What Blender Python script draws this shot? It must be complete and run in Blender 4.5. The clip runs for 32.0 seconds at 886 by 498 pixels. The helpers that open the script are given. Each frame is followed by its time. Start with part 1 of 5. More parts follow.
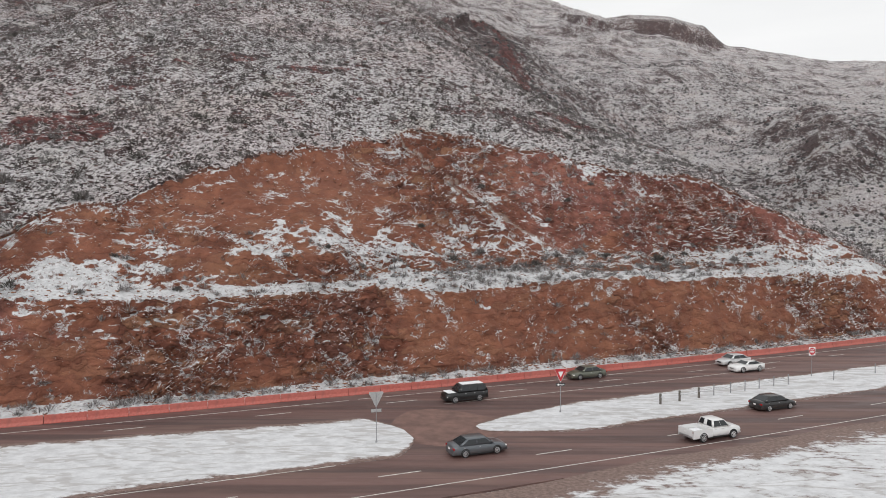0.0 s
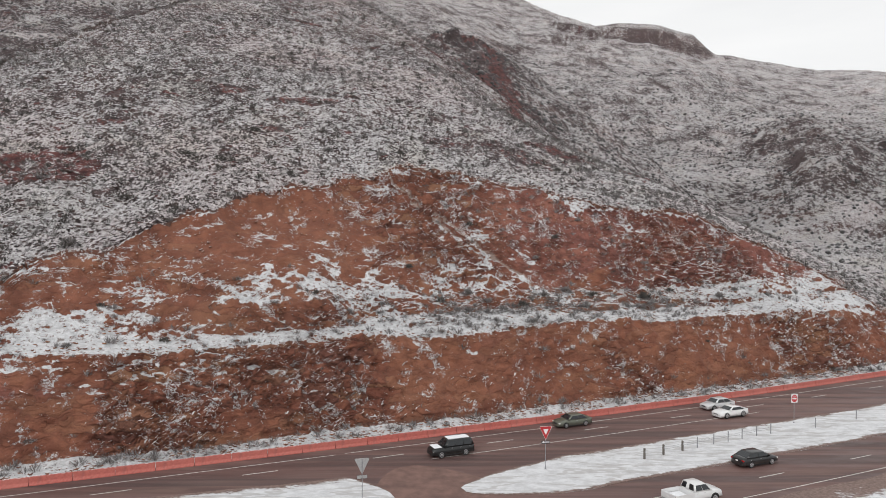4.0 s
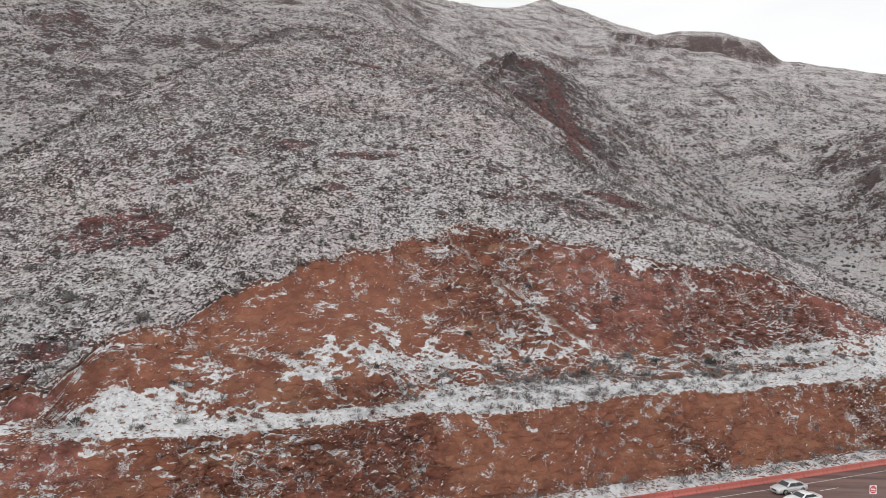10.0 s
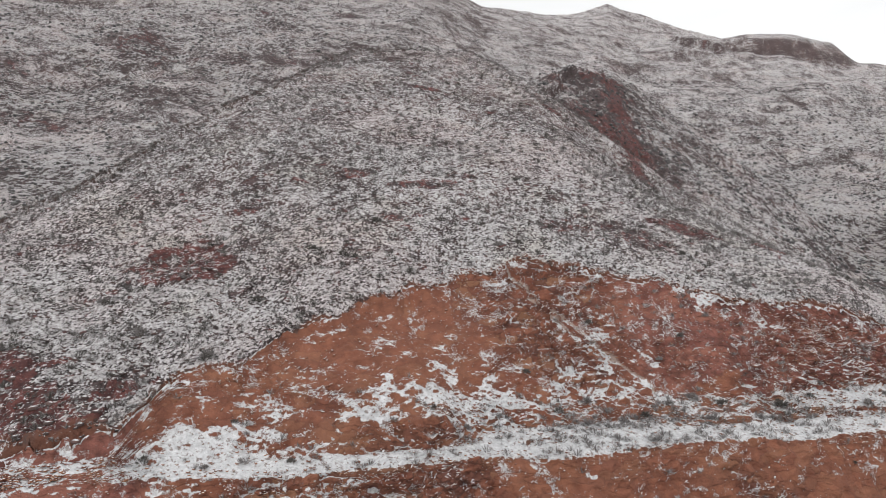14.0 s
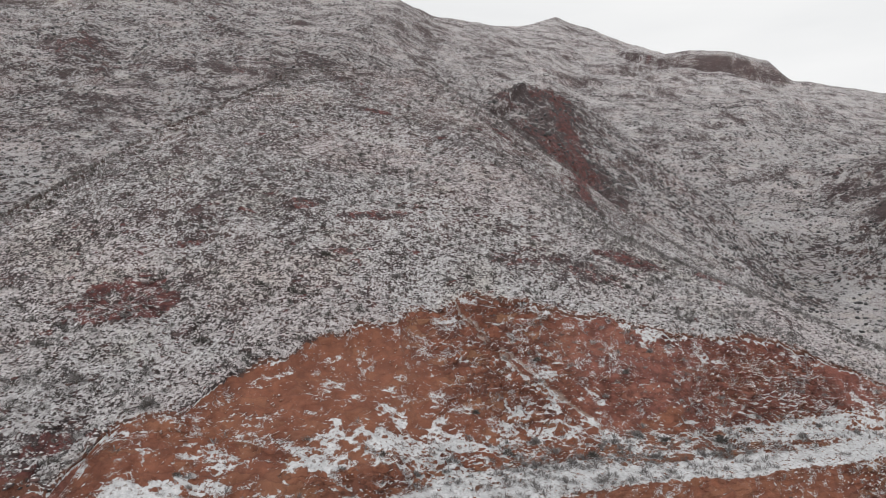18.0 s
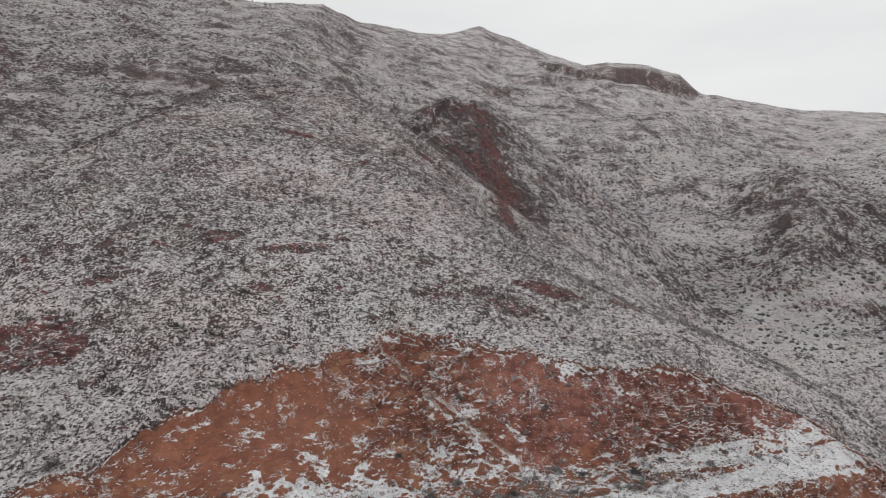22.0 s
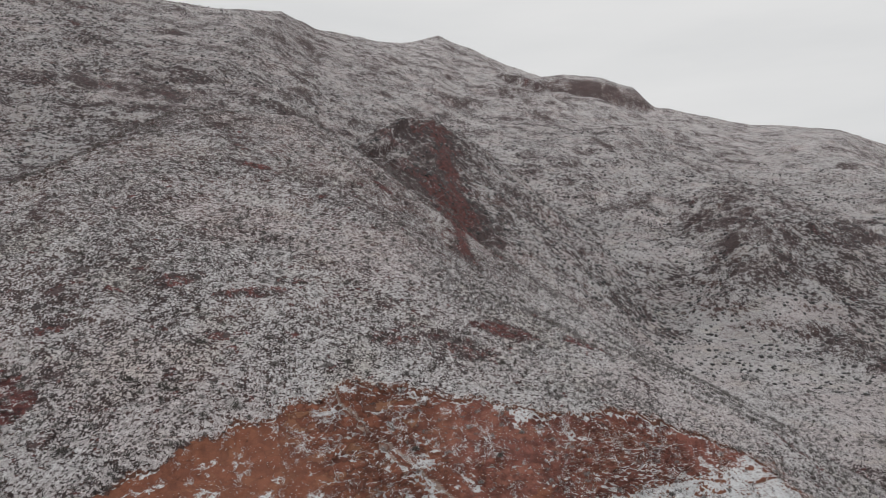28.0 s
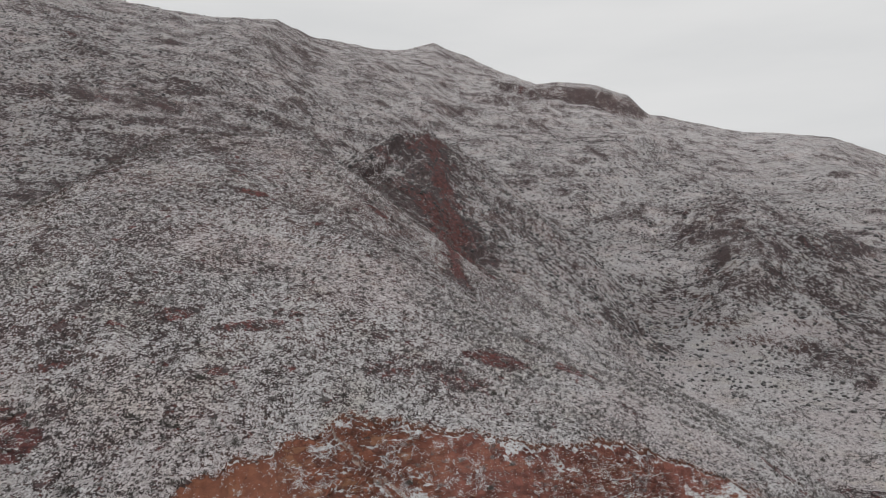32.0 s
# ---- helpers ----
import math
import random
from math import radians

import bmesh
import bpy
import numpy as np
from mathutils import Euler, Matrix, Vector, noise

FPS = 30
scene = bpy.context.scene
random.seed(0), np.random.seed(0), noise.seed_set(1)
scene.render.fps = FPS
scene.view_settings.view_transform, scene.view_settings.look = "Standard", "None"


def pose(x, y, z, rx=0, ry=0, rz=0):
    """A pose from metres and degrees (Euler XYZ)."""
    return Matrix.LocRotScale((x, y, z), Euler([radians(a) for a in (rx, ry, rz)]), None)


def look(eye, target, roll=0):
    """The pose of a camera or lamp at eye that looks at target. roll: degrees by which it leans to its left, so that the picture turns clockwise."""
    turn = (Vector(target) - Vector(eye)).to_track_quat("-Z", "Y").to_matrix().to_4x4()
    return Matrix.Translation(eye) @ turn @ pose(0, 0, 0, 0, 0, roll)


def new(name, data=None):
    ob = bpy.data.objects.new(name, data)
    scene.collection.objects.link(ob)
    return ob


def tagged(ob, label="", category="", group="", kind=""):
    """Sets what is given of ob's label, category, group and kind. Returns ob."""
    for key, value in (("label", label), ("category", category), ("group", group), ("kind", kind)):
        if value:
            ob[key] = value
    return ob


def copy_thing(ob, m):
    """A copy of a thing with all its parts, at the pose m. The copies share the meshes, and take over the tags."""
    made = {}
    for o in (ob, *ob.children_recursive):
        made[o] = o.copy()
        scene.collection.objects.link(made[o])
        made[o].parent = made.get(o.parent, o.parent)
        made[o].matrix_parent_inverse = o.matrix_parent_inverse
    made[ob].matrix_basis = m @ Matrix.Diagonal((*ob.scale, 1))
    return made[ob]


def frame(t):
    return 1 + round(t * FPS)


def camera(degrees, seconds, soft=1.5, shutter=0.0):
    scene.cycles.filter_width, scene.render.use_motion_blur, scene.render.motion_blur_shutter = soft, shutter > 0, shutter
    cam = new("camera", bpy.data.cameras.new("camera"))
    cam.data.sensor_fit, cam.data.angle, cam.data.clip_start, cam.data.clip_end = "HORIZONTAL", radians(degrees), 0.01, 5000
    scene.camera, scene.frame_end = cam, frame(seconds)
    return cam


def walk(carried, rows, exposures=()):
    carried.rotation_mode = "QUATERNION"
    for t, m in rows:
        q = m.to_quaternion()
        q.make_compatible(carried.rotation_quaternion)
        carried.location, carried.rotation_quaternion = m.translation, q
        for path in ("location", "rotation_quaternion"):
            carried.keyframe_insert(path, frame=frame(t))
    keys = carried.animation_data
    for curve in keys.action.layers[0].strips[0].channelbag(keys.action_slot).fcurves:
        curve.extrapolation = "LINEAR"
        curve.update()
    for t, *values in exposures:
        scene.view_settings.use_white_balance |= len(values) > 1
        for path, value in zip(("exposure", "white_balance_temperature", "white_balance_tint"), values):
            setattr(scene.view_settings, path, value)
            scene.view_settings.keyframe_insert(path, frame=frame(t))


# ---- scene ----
# A drone climbs in front of a snow-dusted road cut. x right, y ahead, z up, road level at z = 0.
cam = camera(66.0, 32.0, soft=0.42)
PATH = [
    (0.0, -0.00, 0.00, 18.60, 88.25, 0.02, -0.01),
    (0.5, 0.02, -0.06, 18.99, 88.29, 0.00, -0.12),
    (1.0, 0.06, -0.13, 19.49, 88.32, -0.02, -0.20),
    (1.5, 0.10, -0.20, 20.16, 88.37, -0.03, -0.31),
    (2.0, 0.16, -0.27, 20.92, 88.43, -0.03, -0.42),
    (2.5, 0.26, -0.34, 21.71, 88.49, -0.05, -0.50),
    (3.0, 0.34, -0.41, 22.48, 88.55, -0.06, -0.59),
    (3.5, 0.38, -0.44, 23.29, 88.60, -0.07, -0.70),
    (5.5, 0.45, -0.48, 26.48, 88.81, -0.17, -1.10),
    (6.0, 0.44, -0.48, 27.29, 88.87, -0.21, -1.19),
    (6.5, 0.46, -0.41, 28.01, 88.95, -0.20, -1.27),
    (7.0, 0.46, -0.37, 28.70, 89.02, -0.19, -1.34),
    (7.5, 0.45, -0.32, 29.39, 89.09, -0.17, -1.43),
    (8.0, 0.44, -0.27, 30.08, 89.17, -0.17, -1.52),
    (8.5, 0.33, -0.19, 30.77, 89.26, -0.14, -1.62),
    (9.0, 0.23, -0.16, 31.46, 89.32, -0.11, -1.70),
    (9.5, 0.06, -0.26, 32.20, 89.38, -0.12, -0.41),
    (10.0, -0.03, -0.54, 32.96, 89.43, -0.11, 3.94),
    (10.5, -0.07, -0.75, 33.84, 89.46, -0.16, 12.14),
    (11.0, 0.26, -0.59, 34.46, 89.57, -0.21, 12.58),
    (11.5, 0.27, -0.55, 34.88, 89.62, -0.25, 11.40),
    (12.0, 0.09, -0.49, 35.21, 89.70, -0.28, 10.23),
    (12.5, 0.12, -0.29, 35.56, 89.74, -0.28, 9.26),
    (13.0, -0.02, -0.19, 36.08, 89.80, -0.30, 8.90),
    (13.5, -0.03, -0.06, 36.75, 89.91, -0.28, 8.87),
    (14.0, -0.05, -0.04, 37.49, 90.00, -0.31, 8.82),
    (14.5, -0.05, -0.07, 38.17, 90.09, -0.32, 8.61),
    (16.5, -0.06, -0.01, 40.55, 90.46, -0.48, 6.23),
    (17.0, -0.12, 0.09, 41.29, 90.49, -0.49, 5.64),
    (17.5, -0.16, 0.14, 41.99, 90.52, -0.51, 5.11),
    (18.0, -0.14, 0.22, 42.72, 90.58, -0.54, 4.62),
    (18.5, -0.27, 0.27, 43.50, 90.61, -0.57, 4.00),
    (19.0, -0.14, 0.32, 44.23, 90.65, -0.60, 3.29),
    (19.5, -0.08, 0.21, 44.97, 90.72, -0.55, 2.36),
    (20.0, -0.02, 0.14, 45.69, 90.77, -0.48, 1.46),
    (20.5, 0.09, 0.06, 46.44, 90.82, -0.43, 0.60),
    (21.0, 0.14, 0.02, 47.17, 90.88, -0.38, -0.26),
    (21.5, 0.24, -0.06, 47.91, 90.92, -0.31, -1.00),
    (22.0, 0.30, -0.13, 48.66, 90.98, -0.26, -1.64),
    (22.5, 0.37, -0.22, 49.42, 91.04, -0.20, -2.23),
    (23.0, 0.42, -0.31, 50.16, 91.10, -0.15, -2.80),
    (23.5, 0.43, -0.26, 50.84, 91.16, -0.17, -3.36),
    (24.0, 0.45, -0.21, 51.51, 91.20, -0.18, -4.04),
    (24.5, 0.45, -0.18, 52.13, 91.26, -0.21, -4.32),
    (25.0, 0.44, -0.18, 52.74, 91.30, -0.23, -4.43),
    (25.5, 0.43, -0.31, 53.35, 91.34, -0.26, -4.56),
    (27.5, 0.37, -1.71, 55.81, 91.50, -0.35, -5.01),
    (28.0, 0.40, -2.20, 56.58, 91.51, -0.40, -5.15),
    (28.5, 0.37, -2.82, 57.30, 91.54, -0.39, -5.27),
    (29.0, 0.38, -3.42, 58.05, 91.59, -0.37, -5.32),
    (29.5, 0.41, -4.00, 58.81, 91.64, -0.36, -5.34),
    (30.0, 0.44, -4.55, 59.59, 91.69, -0.35, -5.36),
    (30.5, 0.47, -5.09, 60.36, 91.75, -0.34, -5.40),
    (31.0, 0.48, -5.59, 61.15, 91.80, -0.35, -5.44),
    (31.5, 0.49, -6.07, 61.94, 91.85, -0.35, -5.47),
    (32.0, 0.50, -6.54, 62.75, 91.90, -0.37, -5.52),
]
EXPOSURES = [(0.0, 0.0), (8.0, 0.02), (11.0, 0.14), (14.0, 0.14), (18.0, -0.05), (22.0, -0.19), (26.0, -0.31), (32.0, -0.39)]
walk(cam, [(t, pose(x, y, z, rx, ry, rz)) for t, x, y, z, rx, ry, rz in PATH], EXPOSURES)

# ---- light: overcast winter sky, weak broad sun ----
world = bpy.data.worlds.new("overcast_sky")
scene.world = world
world.use_nodes = True
wn, wl = world.node_tree.nodes, world.node_tree.links
wn.clear()
w_out = wn.new("ShaderNodeOutputWorld")
w_bg = wn.new("ShaderNodeBackground")
w_sky = wn.new("ShaderNodeTexSky")
w_sky.sky_type = "NISHITA"
w_sky.sun_disc = False
w_sky.sun_elevation = radians(38)
w_sky.sun_rotation = radians(200)
w_sky.dust_density = 4.0
w_hsv = wn.new("ShaderNodeHueSaturation")
w_hsv.inputs["Saturation"].default_value = 0.1
w_geo = wn.new("ShaderNodeTexCoord")
w_map = wn.new("ShaderNodeMapping")
w_map.inputs["Scale"].default_value = (1.0, 1.0, 5.0)
w_noise = wn.new("ShaderNodeTexNoise")
w_noise.inputs["Scale"].default_value = 2.2
w_noise.inputs["Detail"].default_value = 5.0
w_ramp = wn.new("ShaderNodeValToRGB")
w_ramp.color_ramp.elements[0].position = 0.3
w_ramp.color_ramp.elements[0].color = (9.75, 9.85, 9.95, 1)
w_ramp.color_ramp.elements[1].position = 0.7
w_ramp.color_ramp.elements[1].color = (11.1, 11.1, 11.1, 1)
w_mix = wn.new("ShaderNodeMixRGB")
w_mix.inputs[0].default_value = 0.9
wl.new(w_geo.outputs["Generated"], w_map.inputs["Vector"])
wl.new(w_map.outputs["Vector"], w_noise.inputs["Vector"])
wl.new(w_noise.outputs["Fac"], w_ramp.inputs["Fac"])
wl.new(w_sky.outputs["Color"], w_hsv.inputs["Color"])
wl.new(w_hsv.outputs["Color"], w_mix.inputs[1])
wl.new(w_ramp.outputs["Color"], w_mix.inputs[2])
wl.new(w_mix.outputs["Color"], w_bg.inputs["Color"])
w_bg.inputs["Strength"].default_value = 0.094
wl.new(w_bg.outputs["Background"], w_out.inputs["Surface"])
sun = new("sun", bpy.data.lights.new("sun", "SUN"))
sun.data.energy = 0.9
sun.data.angle = radians(25)
sun.data.color = (1.0, 0.985, 0.97)
sun.matrix_world = look((-60, -120, 160), (0, 100, 10))

# ---- materials ----
def material(name, rough=0.8, metal=0.0):
    m = bpy.data.materials.new(name)
    m.use_nodes = True
    nt = m.node_tree
    bsdf = nt.nodes["Principled BSDF"]
    bsdf.inputs["Roughness"].default_value = rough
    bsdf.inputs["Metallic"].default_value = metal
    return m, nt, bsdf


def put_in(nt, socket, value):
    if isinstance(value, (int, float)):
        socket.default_value = value
    elif isinstance(value, tuple):
        socket.default_value = value if len(value) == 4 or socket.type == "VECTOR" else (*value, 1)
    else:
        nt.links.new(value, socket)


def mixed(nt, fac, a, b, blend="MIX"):
    n = nt.nodes.new("ShaderNodeMixRGB")
    n.blend_type = blend
    put_in(nt, n.inputs[0], fac)
    put_in(nt, n.inputs[1], a)
    put_in(nt, n.inputs[2], b)
    return n.outputs[0]


def calc(nt, op, a, b=0.0, clamp=False):
    n = nt.nodes.new("ShaderNodeMath")
    n.operation, n.use_clamp = op, clamp
    put_in(nt, n.inputs[0], a)
    put_in(nt, n.inputs[1], b)
    return n.outputs[0]


def place(nt, scale=(1, 1, 1), turn=(0, 0, 0)):
    c = nt.nodes.new("ShaderNodeTexCoord")
    n = nt.nodes.new("ShaderNodeMapping")
    n.inputs["Scale"].default_value = scale
    n.inputs["Rotation"].default_value = [radians(a) for a in turn]
    nt.links.new(c.outputs["Object"], n.inputs["Vector"])
    return n.outputs[0]


def noisy(nt, where, scale, detail=4.0, rough=0.55, warp=0.0):
    n = nt.nodes.new("ShaderNodeTexNoise")
    n.inputs["Scale"].default_value = scale
    n.inputs["Detail"].default_value = detail
    n.inputs["Roughness"].default_value = rough
    n.inputs["Distortion"].default_value = warp
    nt.links.new(where, n.inputs["Vector"])
    return n.outputs["Fac"]


def step(nt, value, lo, hi):
    n = nt.nodes.new("ShaderNodeMapRange")
    n.interpolation_type = "SMOOTHSTEP"
    put_in(nt, n.inputs["Value"], value)
    n.inputs["From Min"].default_value, n.inputs["From Max"].default_value = lo, hi
    return n.outputs[0]


def attr(nt, name):
    n = nt.nodes.new("ShaderNodeAttribute")
    n.attribute_name = name
    return n.outputs["Fac"]


def up_of_normal(nt):
    g = nt.nodes.new("ShaderNodeNewGeometry")
    s = nt.nodes.new("ShaderNodeSeparateXYZ")
    nt.links.new(g.outputs["Normal"], s.inputs[0])
    return s.outputs["Z"]


def bumped(nt, bsdf, height, strength, distance):
    b = nt.nodes.new("ShaderNodeBump")
    b.inputs["Strength"].default_value, b.inputs["Distance"].default_value = strength, distance
    nt.links.new(height, b.inputs["Height"])
    nt.links.new(b.outputs["Normal"], bsdf.inputs["Normal"])
    return b


def plain(name, colour, rough=0.6, metal=0.0, vary=0.12, scale=6.0):
    """A painted or bare surface with slight blotches and fine grain."""
    m, nt, bsdf = material(name, rough, metal)
    n = noisy(nt, place(nt), scale, 6.0, 0.6)
    dark = tuple(c * (1 - vary) for c in colour)
    lite = tuple(min(1, c * (1 + vary)) for c in colour)
    put_in(nt, bsdf.inputs["Base Color"], mixed(nt, step(nt, n, 0.3, 0.7), dark, lite))
    return m


TH = radians(22.0)
ROAD = pose(0, 0, 0, 0, 0, 22.0)          # local x: along the road, local y: away from the drone


def cells(nt, where, scale, edge=False):
    n = nt.nodes.new("ShaderNodeTexVoronoi")
    n.feature = "DISTANCE_TO_EDGE" if edge else "F1"
    n.inputs["Scale"].default_value = scale
    nt.links.new(where, n.inputs["Vector"])
    return n.outputs["Distance"]


def chips(nt, where, scale, wobble):
    """A random value for each of many ragged cells."""
    s = nt.nodes.new("ShaderNodeTexNoise")
    s.inputs["Scale"].default_value, s.inputs["Detail"].default_value = scale * 1.7, 3.0
    nt.links.new(where, s.inputs["Vector"])
    b = nt.nodes.new("ShaderNodeVectorMath")
    b.operation = "MULTIPLY_ADD"
    nt.links.new(s.outputs["Color"], b.inputs[0])
    b.inputs[1].default_value = (wobble / scale,) * 3
    nt.links.new(where, b.inputs[2])
    n = nt.nodes.new("ShaderNodeTexVoronoi")
    n.inputs["Scale"].default_value = scale
    nt.links.new(b.outputs[0], n.inputs["Vector"])
    c = nt.nodes.new("ShaderNodeSeparateColor")
    nt.links.new(n.outputs["Color"], c.inputs[0])
    return c.outputs[0]


def add(nt, *values):
    total = values[0]
    for v in values[1:]:
        total = calc(nt, "ADD", total, v)
    return total


def times(nt, a, b):
    return calc(nt, "MULTIPLY", a, b)


def fleck(nt, where, scale, width, warp=0.8):
    """Thin curled lines, as snow caught on small ledges."""
    n = noisy(nt, where, scale, 3.0, 0.6, warp)
    d = calc(nt, "ABSOLUTE", calc(nt, "SUBTRACT", n, 0.5))
    return calc(nt, "SUBTRACT", 1.0, step(nt, d, width * 0.5, width))


def snow_colour(nt, fine):
    return mixed(nt, step(nt, fine, 0.3, 0.7), (0.56, 0.565, 0.58), (0.76, 0.765, 0.78))


def hillside_material():
    m, nt, bsdf = material("snowy_hillside", 0.9)
    at = place(nt, (1.0, 0.62, 1.0))
    strata = place(nt, (0.75, 0.75, 1.3), (0, -14, -22))
    broad = noisy(nt, at, 0.03, 5.0, 0.6)
    big = noisy(nt, at, 0.14, 5.0, 0.62)
    mid = noisy(nt, at, 0.55, 6.0, 0.7)
    fine = noisy(nt, at, 2.8, 6.0, 0.75)
    lay = noisy(nt, strata, 1.6, 6.0, 0.75, 0.4)
    bare, drift, brush, scraped = (attr(nt, k) for k in ("bare", "drift", "brush", "scraped"))
    near = calc(nt, "SUBTRACT", 1.0, brush, clamp=True)
    contour = place(nt, (1.0, 0.4, 1.0))
    wide = noisy(nt, contour, 0.3, 6.0, 0.84)
    wide2 = noisy(nt, contour, 0.13, 6.0, 0.8)
    # rock shows in broken patches
    broken = add(nt, times(nt, mid, near), times(nt, wide, brush))
    bare = add(nt, bare, times(nt, calc(nt, "SUBTRACT", broken, 0.5), times(nt, step(nt, bare, 0.02, 0.25), 1.5)))
    bits = noisy(nt, strata, 0.42, 7.0, 0.68, 0.3)
    bare = calc(nt, "MAXIMUM", bare, times(nt, step(nt, bits, 0.585, 0.65), times(nt, near, 0.95)))
    # soil tones; the near-black end also paints in the shade of gaps between bushes
    soil_and_gaps = mixed(nt, step(nt, fine, 0.38, 0.66), (0.02, 0.0145, 0.0145), (0.17, 0.117, 0.112))
    soil_and_gaps = mixed(nt, times(nt, step(nt, big, 0.5, 0.66), 0.5), soil_and_gaps, (0.15, 0.112, 0.104))
    soil_and_gaps = mixed(nt, times(nt, step(nt, broad, 0.47, 0.6), 0.55), soil_and_gaps, (0.15, 0.075, 0.062))
    darkrock = mixed(nt, step(nt, add(nt, times(nt, fine, 0.5), times(nt, wide, 0.5)), 0.4, 0.62), (0.03, 0.022, 0.023), (0.16, 0.11, 0.108))
    redrock = mixed(nt, step(nt, mid, 0.35, 0.65), (0.065, 0.024, 0.024), (0.2, 0.068, 0.06))
    base = mixed(nt, step(nt, bare, 0.15, 0.5), soil_and_gaps, darkrock)
    base = mixed(nt, times(nt, step(nt, bare, 0.62, 0.82), calc(nt, "SUBTRACT", 1.0, times(nt, brush, 0.25))), base, redrock)
    base = mixed(nt, times(nt, step(nt, scraped, 0.4, 1.0), 0.9), base, (0.19, 0.075, 0.045))
    scrub = calc(nt, "SUBTRACT", 1.0, step(nt, cells(nt, at, 0.34), 0.1, 0.36))
    scrub = times(nt, scrub, step(nt, big, 0.4, 0.58))
    base = mixed(nt, times(nt, scrub, 0.8), base, (0.085, 0.078, 0.076))
    flat = up_of_normal(nt)
    small, large = chips(nt, at, 3.0, 0.8), chips(nt, at, 1.1, 0.8)
    speck = add(nt, times(nt, mid, 0.2), times(nt, fine, 0.55), times(nt, lay, 0.25), times(nt, small, 0.1), times(nt, large, 0.04), -0.07)
    dots = calc(nt, "SUBTRACT", 1.0, step(nt, cells(nt, contour, 0.22), 0.12, 0.36))
    far_speck = add(nt, times(nt, wide, 0.62), times(nt, wide2, 0.2), times(nt, mid, 0.18), times(nt, dots, -0.07), times(nt, chips(nt, at, 0.34, 0.8), 0.05), times(nt, large, 0.08), -0.065)
    speck = mixed(nt, times(nt, brush, 0.8), speck, far_speck)
    want = add(nt, times(nt, calc(nt, "SUBTRACT", flat, 0.84), add(nt, 0.28, times(nt, brush, -0.16))), 0.036)
    high = nt.nodes.new("ShaderNodeSeparateXYZ")
    nt.links.new(place(nt), high.inputs[0])
    want = add(nt, want, 0.012, times(nt, step(nt, high.outputs["Z"], 15.0, 95.0), times(nt, near, -0.056)))
    want = add(nt, want, times(nt, calc(nt, "SUBTRACT", broad, 0.5), 0.2), times(nt, calc(nt, "SUBTRACT", big, 0.5), 0.1), times(nt, brush, -0.02), times(nt, bare, add(nt, -0.09, times(nt, brush, 0.015))), times(nt, drift, 0.3), times(nt, scrub, -0.06), times(nt, scraped, -0.02))
    snow = step(nt, add(nt, speck, want), 0.485, 0.525)
    grain = noisy(nt, at, 1.5, 6.0, 0.8)
    wisp = add(nt, times(nt, grain, 0.55), times(nt, small, 0.12), times(nt, mixed(nt, times(nt, brush, 0.8), fine, wide), 0.33))
    thin = mixed(nt, step(nt, wisp, 0.36, 0.6), (0.27, 0.235, 0.23), (0.66, 0.635, 0.64))
    thin = mixed(nt, times(nt, step(nt, big, 0.4, 0.65), 0.25), thin, (0.62, 0.6, 0.605))
    thin = mixed(nt, drift, thin, snow_colour(nt, fine))
    crust = add(nt, times(nt, fine, 0.6), times(nt, grain, 0.4))
    thin = mixed(nt, times(nt, step(nt, crust, 0.5, 0.6), 0.8), thin, (0.88, 0.875, 0.885))
    warm, dry = noisy(nt, place(nt), 0.022, 4.0, 0.65), noisy(nt, place(nt), 0.06, 5.0, 0.7)
    thin = mixed(nt, times(nt, step(nt, warm, 0.46, 0.62), 0.8), thin, (1.0, 0.94, 0.935), "MULTIPLY")
    thin = mixed(nt, times(nt, step(nt, dry, 0.5, 0.66), 0.8), thin, (0.98, 0.96, 0.9), "MULTIPLY")
    put_in(nt, bsdf.inputs["Base Color"], mixed(nt, snow, base, thin))
    bumped(nt, bsdf, add(nt, times(nt, fine, 0.5), times(nt, lay, 0.45), times(nt, mid, 0.8), times(nt, times(nt, wide, brush), 5.0)), 1.0, 1.0)
    return m


